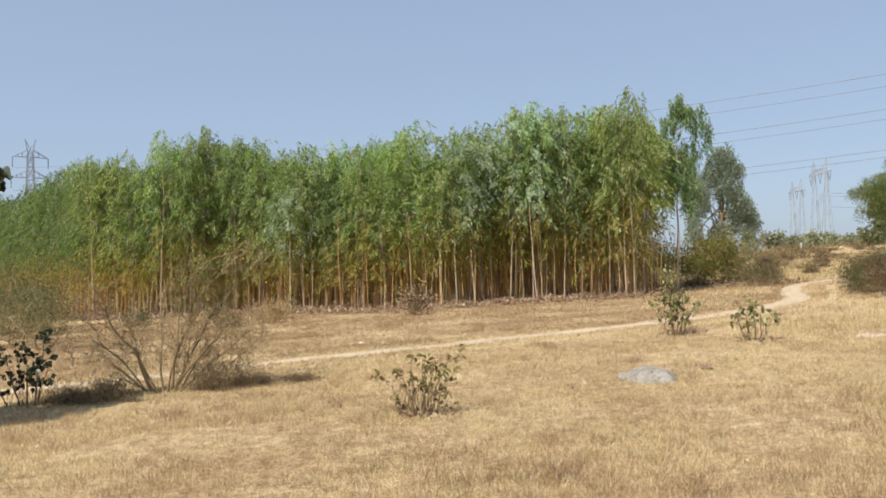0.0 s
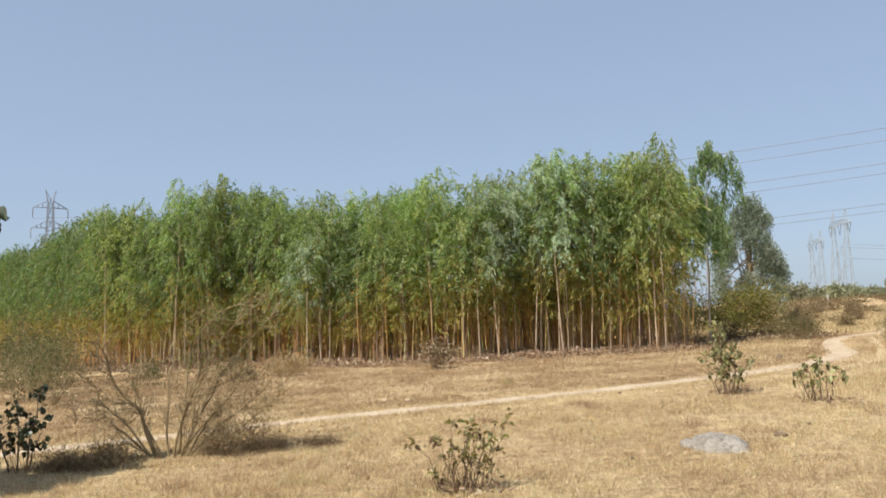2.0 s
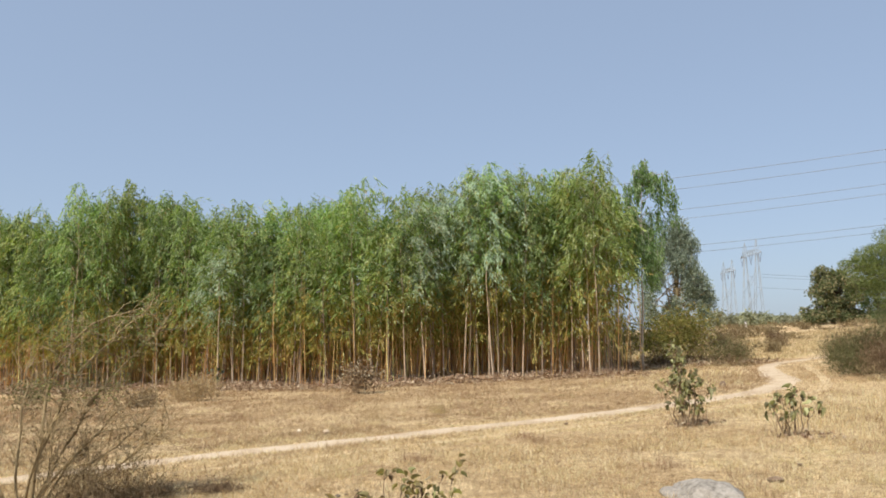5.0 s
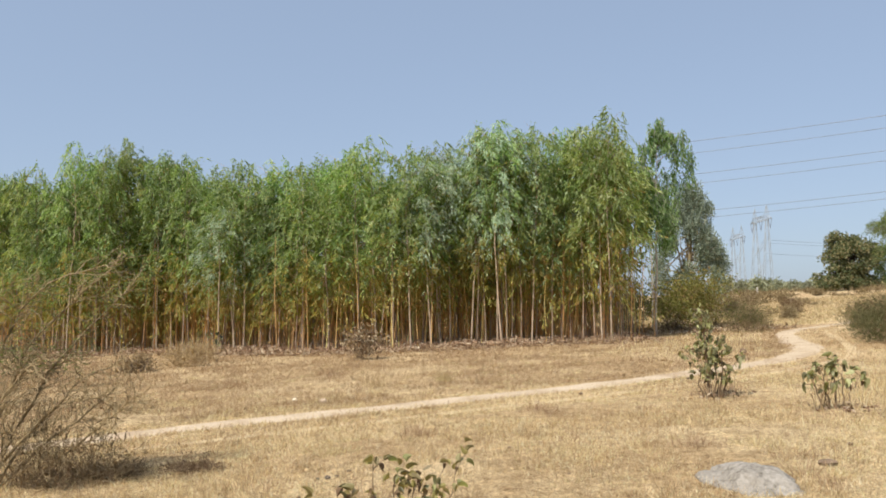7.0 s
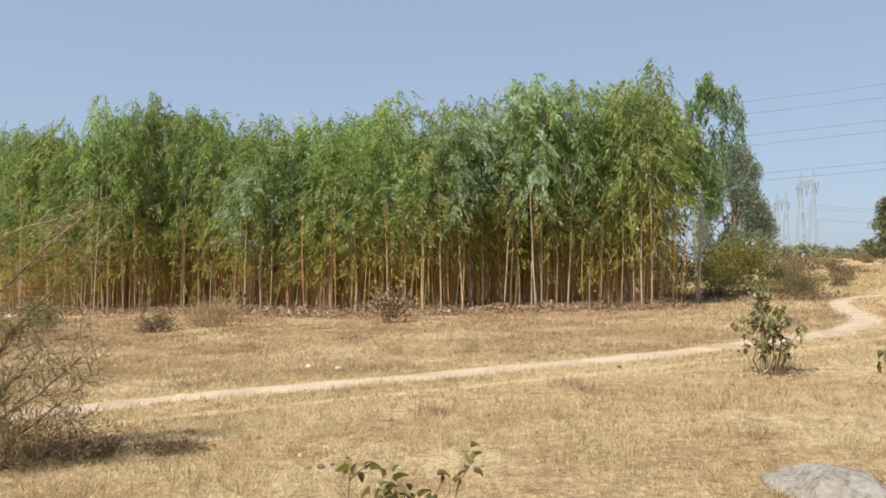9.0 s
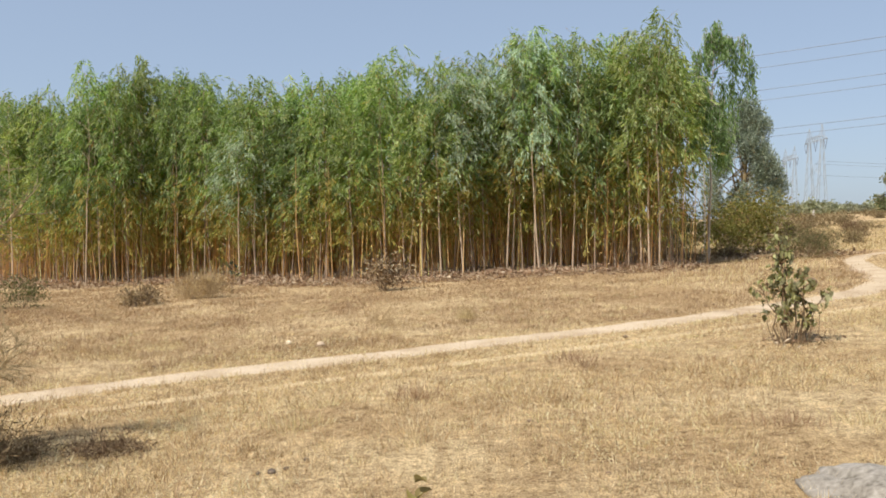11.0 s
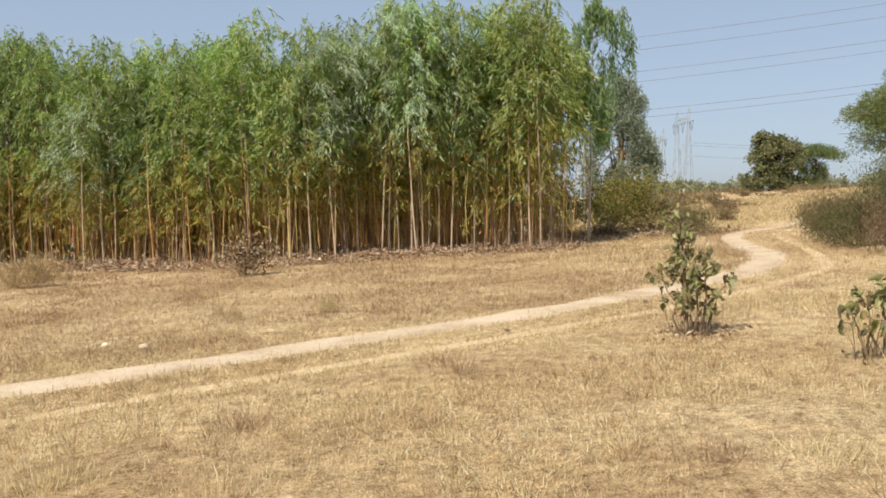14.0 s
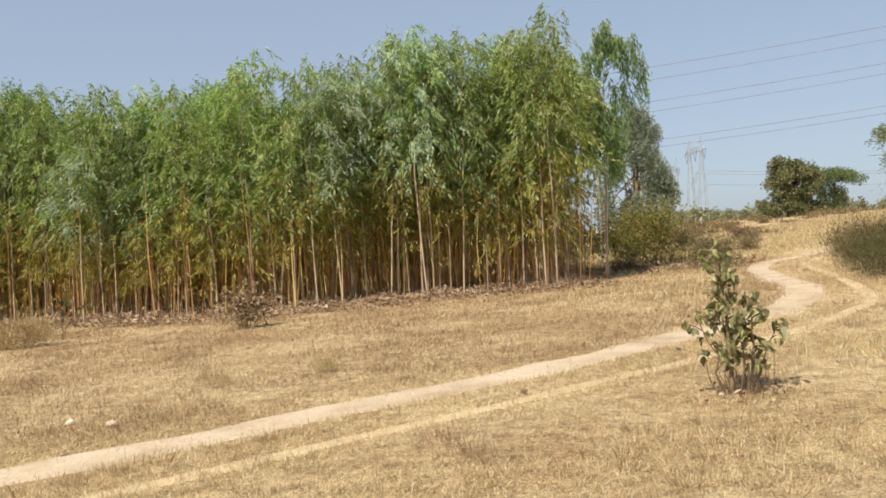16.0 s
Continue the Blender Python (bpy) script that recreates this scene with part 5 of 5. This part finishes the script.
# ---- dry grass ----
def blades(seed, n, tall, wide, keep, lie, name, material, label, y0=4.8, y1=34.0, power=1.35, xs=(-0.60, 0.72), clear=0.0):
    """Single bent blades; keep: how likely a blade stands at a place; lie: how far blades lean over."""
    r = np.random.default_rng(seed)
    y = y0 + (y1 - y0) * r.uniform(size=n) ** power
    x = r.uniform(-1, 1, n)
    x = np.where(x < 0, x * (-xs[0] * y + 0.6), x * (xs[1] * y + 0.6))
    d_far, d_near = off_line(x, y, LINE_FAR), off_line(x, y, LINE_NEAR)
    bare = np.minimum(0.03 + 0.97 * smooth(0.2, 0.46, d_far + 0.16 * (wave(x, y, 0.35, 91) - 0.5)), np.where(d_near < 0.2, 0.7, 1.0))
    bare = np.where(np.minimum(d_far, d_near) < clear, 0.0, bare)
    ok = (r.uniform(size=n) < keep(x, y)) & (r.uniform(size=n) < bare) & (y < np.where(x > 9.5 + 0.1 * np.maximum(0, y - 33), 1e9, np.interp(x, FRONT[::-1, 0], FRONT[::-1, 1]) + 0.3))
    x, y = x[ok], y[ok]
    n = len(x)
    grow = 1 + 0.05 * np.maximum(0, y - 9)
    hgt = r.uniform(0.5, 1.3, n) * tall * (1 + 0.15 * (grow - 1))
    wid = r.uniform(0.7, 1.3, n) * wide * grow
    a = r.uniform(0, 6.28, n)
    tilt = np.abs(r.normal(0, lie, n))
    lean = np.stack([np.cos(a), np.sin(a)], 1) * (hgt * np.minimum(tilt, 6.0))[:, None]
    up = hgt / np.sqrt(1 + tilt**2)
    b = r.uniform(0, 6.28, n)
    side = np.stack([np.cos(b), np.sin(b), 0 * b], 1) * wid[:, None] / 2
    foot = np.stack([x, y, land(x, y) - 0.01], 1)
    lean3 = np.c_[lean / np.sqrt(1 + tilt**2)[:, None], 0 * up]
    tip = foot + lean3 + np.c_[0 * up, 0 * up, up]
    v = np.stack([foot - side, foot + side, tip], 1)
    me = mesh_of(name, v, (), np.arange(3 * n).reshape(n, 3))
    me.materials.append(material)
    return tagged(new(name, me), label, "grass", kind="stuff")


def patches(x, y):
    line_y = np.interp(x, LINE_FAR[:, 0], LINE_FAR[:, 1])
    return (1 - 0.55 * smooth(0.3, 1.2, y - line_y) * (x < 8)) * (0.55 + 0.45 * smooth(0.35, 0.65, wave(x, y, 1.7, 21) * 0.6 + wave(x, y, 0.5, 22) * 0.4))


def brown_patches(x, y):
    return 0.12 + 0.88 * smooth(0.52, 0.72, wave(x, y, 0.8, 31) * 0.5 + wave(x, y, 0.22, 32) * 0.5)


def beyond_track(x, y):
    line_y = np.interp(x, LINE_FAR[:, 0], LINE_FAR[:, 1])
    return smooth(0.3, 0.9, y - line_y) * (0.45 + 0.55 * smooth(0.3, 0.65, wave(x, y, 0.5, 41)))


blades(1, 330000, 0.07, 0.006, patches, 3.0, "short_dry_grass", STRAW, "short bleached straw lying flat over the ground")
blades(5, 420000, 0.05, 0.0044, lambda x, y: (0.45 + 0.55 * smooth(0.3, 0.62, wave(x, y, 1.1, 23))) * smooth(-7, -5, x) * smooth(10, 7, x), 3.6, "fine_dry_grass", STRAW, "fine bleached straw matted over the nearest ground", 5.0, 18.0, 0.9)
blades(2, 240000, 0.085, 0.0045, brown_patches, 1.3, "brown_grass_tufts", BROWN_GRASS, "upright tufts of brown dry grass")
blades(3, 420000, 0.08, 0.0065, beyond_track, 2.6, "brown_meadow_grass", BROWN_GRASS, "brown standing grass between the track and the plantation", 12, 34, 1.0)
blades(4, 90000, 0.15, 0.0085, lambda x, y: smooth(0.42, 0.6, wave(x, y, 2.2, 51)) * smooth(4, 8, x), 0.55, "tall_straw", STRAW, "tall bleached grass along the track and up the slope", 12, 55, 1.2, (0.0, 0.75), 0.9)

blades(6, 110000, 0.13, 0.011, lambda x, y: smooth(9, 13, x), 0.6, "slope_straw", TAN_GRASS, "standing dry grass on the slope beyond the bend", 31, 66, 1.2, (0.0, 0.72), 1.3)



# tussocks: small dense tufts that shade their own feet, thick in places and sparse between
def tussocks(seed, n, blades_each, material, name, label, keep, tall=(0.05, 0.12), spread_out=0.07, y0=4.6, y1=26.0):
    r = np.random.default_rng(seed)
    y = y0 + (y1 - y0) * r.uniform(size=n) ** 1.45
    x = r.uniform(-0.62, 0.75, n) * (y + 1.5)
    ok = (r.uniform(size=n) < keep(x, y)) & (off_line(x, y, LINE_FAR) > 0.42) & (off_line(x, y, LINE_NEAR) > 0.22)
    x, y = np.repeat(x[ok], blades_each), np.repeat(y[ok], blades_each)
    tops = np.repeat(r.uniform(*tall, ok.sum()), blades_each)
    n = len(x)
    a, d = r.uniform(0, 6.28, n), spread_out * np.sqrt(r.uniform(size=n)) * (0.5 + tops / tall[1])
    x, y = x + np.cos(a) * d, y + np.sin(a) * d
    hgt = tops * r.uniform(0.5, 1.25, n)
    lean = np.stack([np.cos(a), np.sin(a)], 1) * (hgt * r.uniform(0.1, 1.3, n))[:, None] + r.normal(0, 0.25, (n, 2)) * hgt[:, None]
    b = r.uniform(0, 6.28, n)
    side = np.stack([np.cos(b), np.sin(b), 0 * b], 1) * (0.0024 * (1 + 0.05 * np.maximum(0, y - 8)))[:, None]
    foot = np.stack([x, y, land(x, y) - 0.01], 1)
    tip = foot + np.c_[lean, hgt]
    me = mesh_of(name, np.stack([foot - side, foot + side, tip], 1), (), np.arange(3 * n).reshape(n, 3))
    me.materials.append(material)
    tagged(new(name, me), label, "grass", kind="stuff")


def thick_spots(x, y):
    return 0.12 + 0.88 * smooth(0.45, 0.7, wave(x, y, 1.9, 71) * 0.6 + wave(x, y, 0.6, 72) * 0.4)


tussocks(11, 5200, 26, TAN_GRASS, "tan_tussocks", "small tan tussocks of dry grass with shaded feet", thick_spots)
tussocks(12, 3600, 24, STRAW, "straw_tussocks", "small bleached tussocks of dry grass", lambda x, y: 1.05 - thick_spots(x, y), (0.03, 0.08))
tussocks(13, 900, 30, BROWN_GRASS, "brown_tussocks", "brown tussocks of dead grass in patches", lambda x, y: smooth(0.55, 0.75, wave(x, y, 1.4, 75)), (0.06, 0.15), 0.09)

# single taller tufts
tuft_at = [(0.3, 12.9), (-0.6, 12.0), (-0.5, 17.2), (2.0, 14.1), (0.3, 11.6), (1.3, 12.9), (1.9, 14.5), (6.8, 17.1), (-0.3, 17.5), (7.6, 18.0), (5.6, 13.4), (3.4, 11.3), (2.9, 11.4), (-1.6, 9.0), (6.2, 14.6), (4.9, 15.6)]
for k, (x, y) in enumerate(tuft_at):
    r = np.random.default_rng(950 + k)
    sh = Shape()
    n = 170
    a, d = r.uniform(0, 6.28, n), r.uniform(0, 0.3, n)
    at = np.stack([np.cos(a) * d, np.sin(a) * d, 0 * a - 0.01], 1)
    sh.leaves(at, np.stack([np.cos(a) * 0.25, np.sin(a) * 0.25, 0 * a + 1], 1) + r.normal(0, 0.4, (n, 3)), r.uniform(0.06, 0.20, n), 0.0042, r, 0.1)
    ob = new("grass_tuft", sh.mesh("grass_tuft", STRAW if k % 3 else BROWN_GRASS))
    ob.matrix_basis = Matrix.Translation((x, y, z_at(x, y)))
    tagged(ob, "tuft of dry grass standing above the rest", "grass tuft", "dry grass tufts", kind="stuff")

# leaf litter along the plantation edge and inside it
r7 = np.random.default_rng(77)
n = 30000
s = r7.uniform(0, 40, n)
x, y = front_at(s, -2.6 + 8.6 * r7.uniform(size=n) ** 0.9)
x = x + r7.normal(0, 0.3, n)
sh = Shape()
sh.leaves(np.stack([x, y, land(x, y) + r7.uniform(0.015, 0.05, n) + 0.07 * smooth(0.45, 0.7, wave(x, y, 0.7, 61)) * r7.uniform(size=n)], 1), np.stack([r7.normal(size=n), r7.normal(size=n), r7.normal(0, 0.25, n)], 1), r7.uniform(0.07, 0.17, n), r7.uniform(0.03, 0.06, n), r7)
tagged(new("leaf_litter", sh.mesh("leaf_litter", LITTER)), "fallen pale and brown eucalyptus leaves under the trees", "leaf litter", kind="stuff")
n = 16000
s = r7.uniform(0, 36, n)
x, y = front_at(s, r7.normal(0.9, 0.9, n) + 0.7 * np.sin(s * 0.9) * np.sin(s * 0.37))
drift = smooth(0.35, 0.7, wave(x, y, 0.8, 63))
sh = Shape()
sh.leaves(np.stack([x, y, land(x, y) + r7.uniform(0.02, 0.06, n) + 0.16 * drift * r7.uniform(size=n)], 1), np.stack([r7.normal(size=n), r7.normal(size=n), r7.normal(0, 0.35, n)], 1), r7.uniform(0.09, 0.22, n), r7.uniform(0.035, 0.07, n), r7)
tagged(new("leaf_litter", sh.mesh("leaf_litter", PALE_LITTER)), "pale drifts of dead leaves along the plantation edge", "leaf litter", kind="stuff")
n = 3500
x, y = r7.uniform(7.5, 15, n), r7.uniform(33, 40, n)
sh = Shape()
sh.leaves(np.stack([x, y, land(x, y) + r7.uniform(0.015, 0.12, n)], 1), r7.normal(size=(n, 3)) * (1, 1, 0.3), r7.uniform(0.10, 0.22, n), r7.uniform(0.04, 0.08, n), r7)
tagged(new("leaf_litter", sh.mesh("leaf_litter", LITTER)), "fallen brown leaves and twigs under the last eucalypts", "leaf litter", kind="stuff")
# withered leaves round the saplings' feet
for px, py in ((4.47, 15.05), (5.36, 13.2), (0.0, 8.3)):
    n = 60
    at = np.stack([px + r7.normal(0.05, 0.22, n), py + r7.normal(-0.05, 0.18, n), np.zeros(n)], 1)
    at[:, 2] = land(at[:, 0], at[:, 1]) + r7.uniform(0.01, 0.07, n)
    sh = Shape()
    sh.leaves(at, r7.normal(size=(n, 3)) * (1, 1, 0.35), r7.uniform(0.04, 0.09, n), r7.uniform(0.02, 0.045, n), r7)
    tagged(new("fallen_leaves", sh.mesh("fallen_leaves", LITTER)), "withered pale leaves fallen round a sapling", "leaf litter", kind="stuff")


# ---- power line ----
def bar_part(name, ends, thick, steel, parent):
    sh = Shape()
    sh.tube(ends, [thick] * len(ends), 4)
    return part(name, sh.mesh("pylon_" + name, steel), parent)


def pylon(place, foot_z, tall, base, arms, face, steel, label, thick):
    """A lattice tower: four legs, cross bracing, arms with hanging insulators. arms: (height, half length)."""
    e = thing("pylon", (place[0], place[1], foot_z), label, "pylon", "lattice pylons", turn=face)
    waist = tall * 0.62

    def half(z):
        return base / 2 * (1 - z / waist) + 0.95 * z / waist if z < waist else 0.95 - 0.45 * (z - waist) / (tall - waist)

    corners = ((1, 1), (1, -1), (-1, -1), (-1, 1))
    zs = [0, tall * 0.2, tall * 0.36, tall * 0.5, waist, tall * 0.72, tall * 0.81, tall * 0.9]
    for cx, cy in corners:
        sh = Shape()
        sh.tube([(cx * half(z), cy * half(z), z) for z in zs], [thick] * len(zs), 4)
        part("leg", sh.mesh("pylon_leg", steel), e)
    for a, b in zip(zs[:-1], zs[1:]):
        for k in range(4):
            (x0, y0), (x1, y1) = corners[k], corners[(k + 1) % 4]
            bar_part("brace", [(x0 * half(a), y0 * half(a), a), (x1 * half(b), y1 * half(b), b)], thick * 0.62, steel, e)
            bar_part("brace", [(x1 * half(a), y1 * half(a), a), (x0 * half(b), y0 * half(b), b)], thick * 0.62, steel, e)
            bar_part("brace", [(x0 * half(b), y0 * half(b), b), (x1 * half(b), y1 * half(b), b)], thick * 0.62, steel, e)
    sh = Shape()
    for cx in (1, -1):
        for cy in (1, -1):
            sh.tube([(cx * 0.5, cy * 0.5, tall * 0.9), (cx * 1.3, 0, tall)], [thick * 0.7] * 2, 4)
            sh.tube([(-cx * 0.5, cy * 0.5, tall * 0.9), (cx * 1.3, 0, tall)], [thick * 0.5] * 2, 4)
    part("peak", sh.mesh("pylon_peak", steel), e)
    for z, reach in arms:
        for sgn in (1, -1):
            sh = Shape()
            w_ = half(z)
            for cy in (1, -1):
                sh.tube([(sgn * w_, cy * w_, z), (sgn * reach, 0, z - 0.2)], [thick * 0.7] * 2, 4)
                sh.tube([(sgn * w_, cy * w_, z + 1.7), (sgn * reach, 0, z - 0.2)], [thick * 0.7] * 2, 4)
            for f in (0.35, 0.65):
                x = w_ + (reach - w_) * f
                sh.tube([(sgn * x, w_ * (1 - f), z - 0.1), (sgn * x, w_ * (1 - f), z + 1.7 * (1 - f))], [thick * 0.5] * 2, 4)
                sh.tube([(sgn * x, -w_ * (1 - f), z - 0.1), (sgn * x, -w_ * (1 - f), z + 1.7 * (1 - f))], [thick * 0.5] * 2, 4)
            arm = part("crossarm", sh.mesh("pylon_crossarm", steel), e)
            sh = Shape()
            n = 9
            sh.tube([(sgn * reach, 0, z - 0.2 - 2.6 * k / (2 * n)) for k in range(2 * n + 1)], [0.05 + 0.11 * (k % 2) for k in range(2 * n + 1)], 6)
            part("insulator", sh.mesh("pylon_insulator", INSULATOR), arm, "dark hanging insulator string")
    return e


LINE_DIR = Vector((179, -65, 0)).normalized()
ACROSS = Vector((-LINE_DIR.y, LINE_DIR.x, 0))
pylon((-104.5, 203.6), -0.9, 37.2, 7.6, [(32.6, 4.1), (27.4, 4.4), (22.0, 4.1)], math.radians(38), DARK_STEEL, "tall grey lattice pylon rising behind the plantation", 0.10)


def portal_pylon(place, foot_z, tall, face, label, thick):
    """A portal tower: two latticed legs, a latticed beam across their tops, V-shaped insulator strings, one peak a leg."""
    e = thing("pylon", (place[0], place[1], foot_z), label, "pylon", "lattice pylons", turn=face)
    beam, stand = tall * 0.84, 6.4
    for sgn in (1, -1):
        post = Shape()
        foot, neck = 3.6, 0.7
        zs = np.linspace(0, beam, 8)
        wide = foot + (neck - foot) * zs / beam
        for cx, cy in ((1, 1), (1, -1), (-1, -1), (-1, 1)):
            post.tube([(sgn * stand + cx * w_ / 2, cy * w_ / 2, z) for z, w_ in zip(zs, wide)], [thick] * 8, 4)
        for k in range(7):
            for cy in (1, -1):
                a, b = wide[k] / 2, wide[k + 1] / 2
                post.tube([(sgn * stand - a, cy * a, zs[k]), (sgn * stand + b, cy * b, zs[k + 1])], [thick * 0.6] * 2, 4)
                post.tube([(sgn * stand + a, cy * a, zs[k]), (sgn * stand - b, cy * b, zs[k + 1])], [thick * 0.6] * 2, 4)
        part("leg", post.mesh("portal_leg", STEEL), e)
        peak = Shape()
        for cx, cy in ((1, 0.6), (-1, 0.6), (1, -0.6), (-1, -0.6)):
            peak.tube([(sgn * stand + cx, cy, beam + 1.6), (sgn * stand, 0, tall)], [thick * 0.8] * 2, 4)
        part("peak", peak.mesh("portal_peak", STEEL), e)
    for z0, z1 in ((beam * 0.3, beam * 0.5), (beam * 0.55, beam * 0.78)):
        for cy in (0.5, -0.5):
            bar_part("brace", [(-stand, cy, z0), (stand, cy, z1)], thick * 0.7, STEEL, e)
            bar_part("brace", [(stand, cy, z0), (-stand, cy, z1)], thick * 0.7, STEEL, e)
    reach = 11.5
    bar = Shape()
    for cy in (0.7, -0.7):
        bar.tube([(-reach, 0, beam), (-stand, cy, beam), (stand, cy, beam), (reach, 0, beam)], [thick] * 4, 4)
        bar.tube([(-reach, 0, beam), (-stand, cy, beam + 1.6), (stand, cy, beam + 1.6), (reach, 0, beam)], [thick] * 4, 4)
        xs = np.linspace(-stand, stand, 11)
        for k in range(10):
            bar.tube([(xs[k], cy, beam + 1.6 * (k % 2)), (xs[k + 1], cy, beam + 1.6 * ((k + 1) % 2))], [thick * 0.7] * 2, 4)
    part("crossarm", bar.mesh("portal_crossarm", STEEL), e)
    for x in (-9.8, 0, 9.8):
        sh = Shape()
        for sgn in (1, -1):
            sh.tube([(x + sgn * 1.7 * (1 - k / 16), 0, beam - 3.6 * k / 16) for k in range(17)], [0.06 + 0.06 * (k % 2) for k in range(17)], 6)
        part("insulator", sh.mesh("portal_insulator", INSULATOR), e, "dark V-shaped insulator string")
    return e


portal_pylon((137.2, 300), 4.6, 34.8, math.radians(84), "pale lattice portal pylon far off on the horizon", 0.105)
portal_pylon((162.6, 380), 4.6, 35.4, math.radians(84), "pale lattice portal pylon farther off on the horizon", 0.105)


def cable(a, b, sag, radius, label):
    a, b = Vector(a), Vector(b)
    sh = Shape()
    n = 40
    sh.tube([tuple(a.lerp(b, k / n) - Vector((0, 0, 4 * sag * (k / n) * (1 - k / n)))) for k in range(n + 1)], [radius] * (n + 1), 4)
    tagged(new("power_cable", sh.mesh("power_cable", WIRE)), label, "cable", "power cables")


LEFT_END, RIGHT_END = Vector((-104.5, 203.6, 0)), Vector((-103, 203.6, 0)) + LINE_DIR * 330
for (zl, zr), off in (((28.4, 51.8), -5.2), ((28.4, 51.8), 6.4), ((22.8, 45.8), -5.2), ((22.8, 45.8), 6.4), ((17.2, 38.3), -5.2), ((17.2, 38.3), 6.4)):
    cable(LEFT_END + ACROSS * off + Vector((0, 0, zl)), RIGHT_END + ACROSS * off + Vector((0, 0, zr)), 9.8, 0.052, "long sagging power cable against the sky")
for z, dy in ((26.2, -5), (26.2, 5), (21.7, 0)):
    cable((139, 300 + dy, z), (330, 262 + dy, z + 1), 4.0, 0.06, "thin far power cable near the horizon")

# ---- far scrub and small trees along the skyline ----
FAR_MESH = []
for k in range(4):
    sh3 = crown_tree(600 + k, clump_cloud(610 + k, 12, (0, 0, 1.9 + 0.3 * (k == 0)), (1.5, 1.4, 1.2), 0.75), (0, 0, 2.0), 0.12, (0.44, 0.25), 38, 0.1, twigs=0)
    for one in sh3[1]:
        sh3[0].add(*one.arrays())
    FAR_MESH.append([sh3[0].mesh("far_trunk", DARK_BARK, True), sh3[2].mesh("far_crown", HAZED_LEAF)])
r9 = np.random.default_rng(99)
for k in range(100):
    far = r9.uniform(95, 300) if k < 64 else r9.uniform(210, 330)
    bearing = math.radians(r9.uniform(19.5, 44))
    x, y = math.sin(bearing) * far, math.cos(bearing) * far
    e = thing("far_tree", (x, y, z_at(x, y)), "small green tree far off on the skyline, paled for haze", "tree", "far trees on the skyline", turn=r9.uniform(0, 6.28), size=r9.uniform(0.65, 1.35) * (0.75 + far / 340))
    for nm, me in zip(("trunk", "crown"), FAR_MESH[int(r9.integers(4))]):
        part(nm, me, e)
e = thing("far_tree", (118, 262, z_at(118, 262)), "round far tree standing above the skyline scrub", "tree", "far trees on the skyline", size=2.0)
for nm, me in zip(("trunk", "crown"), FAR_MESH[1]):
    part(nm, me, e)
# weeds of the rough field left of the track
r8 = np.random.default_rng(88)
WEED = []
for k in range(4):
    sh = Shape()
    m = 100
    at = r8.normal(0, 0.3, (m, 3)) * (1, 1, 0)
    sh.leaves(at, r8.normal(0, 0.45, (m, 3)) * (1, 1, 0.2) + (0, 0, 1), r8.uniform(0.3, 1.0, m), 0.035, r8)
    WEED.append(sh)
spots = []
while len(spots) < 210:
    x, y = r8.uniform(8, 62), r8.uniform(36, 112)
    edge = np.interp(y, [33, 37, 45, 56, 75, 112], [14, 19, 24, 30, 37, 70]) - 1.8
    if x < edge or (y > 62 and r8.uniform() < 0.6):
        k = 1 + (y - 40) * 0.012
        spots.append((int(r8.integers(4)), x, y, r8.uniform(0, 6.28), k * r8.uniform(0.8, 1.6), k * r8.uniform(0.25, 0.6)))
weeds = joined("field_weeds", WEED, spots, DRY_LEAF, "rough brown weeds and dry grass in the far field")
tagged(weeds, category="weeds")
# white boundary post
bm = bmesh.new()
bmesh.ops.create_cube(bm, size=1.0)
for v in bm.verts:
    v.co = Vector((v.co.x * 0.16 * (0.85 if v.co.z > 0 else 1), v.co.y * 0.16 * (0.85 if v.co.z > 0 else 1), (v.co.z + 0.5) * 1.15 - 0.1))
bmesh.ops.bevel(bm, geom=bm.edges[:], offset=0.02, segments=1, affect="EDGES")
me = bpy.data.meshes.new("boundary_post")
bm.to_mesh(me)
bm.free()
me.materials.append(POST)
ob = new("boundary_post", me)
ob.matrix_basis = Matrix.Translation((35.0, 80.5, z_at(35.0, 80.5)))
tagged(ob, "short white boundary post in the far scrub", "post")
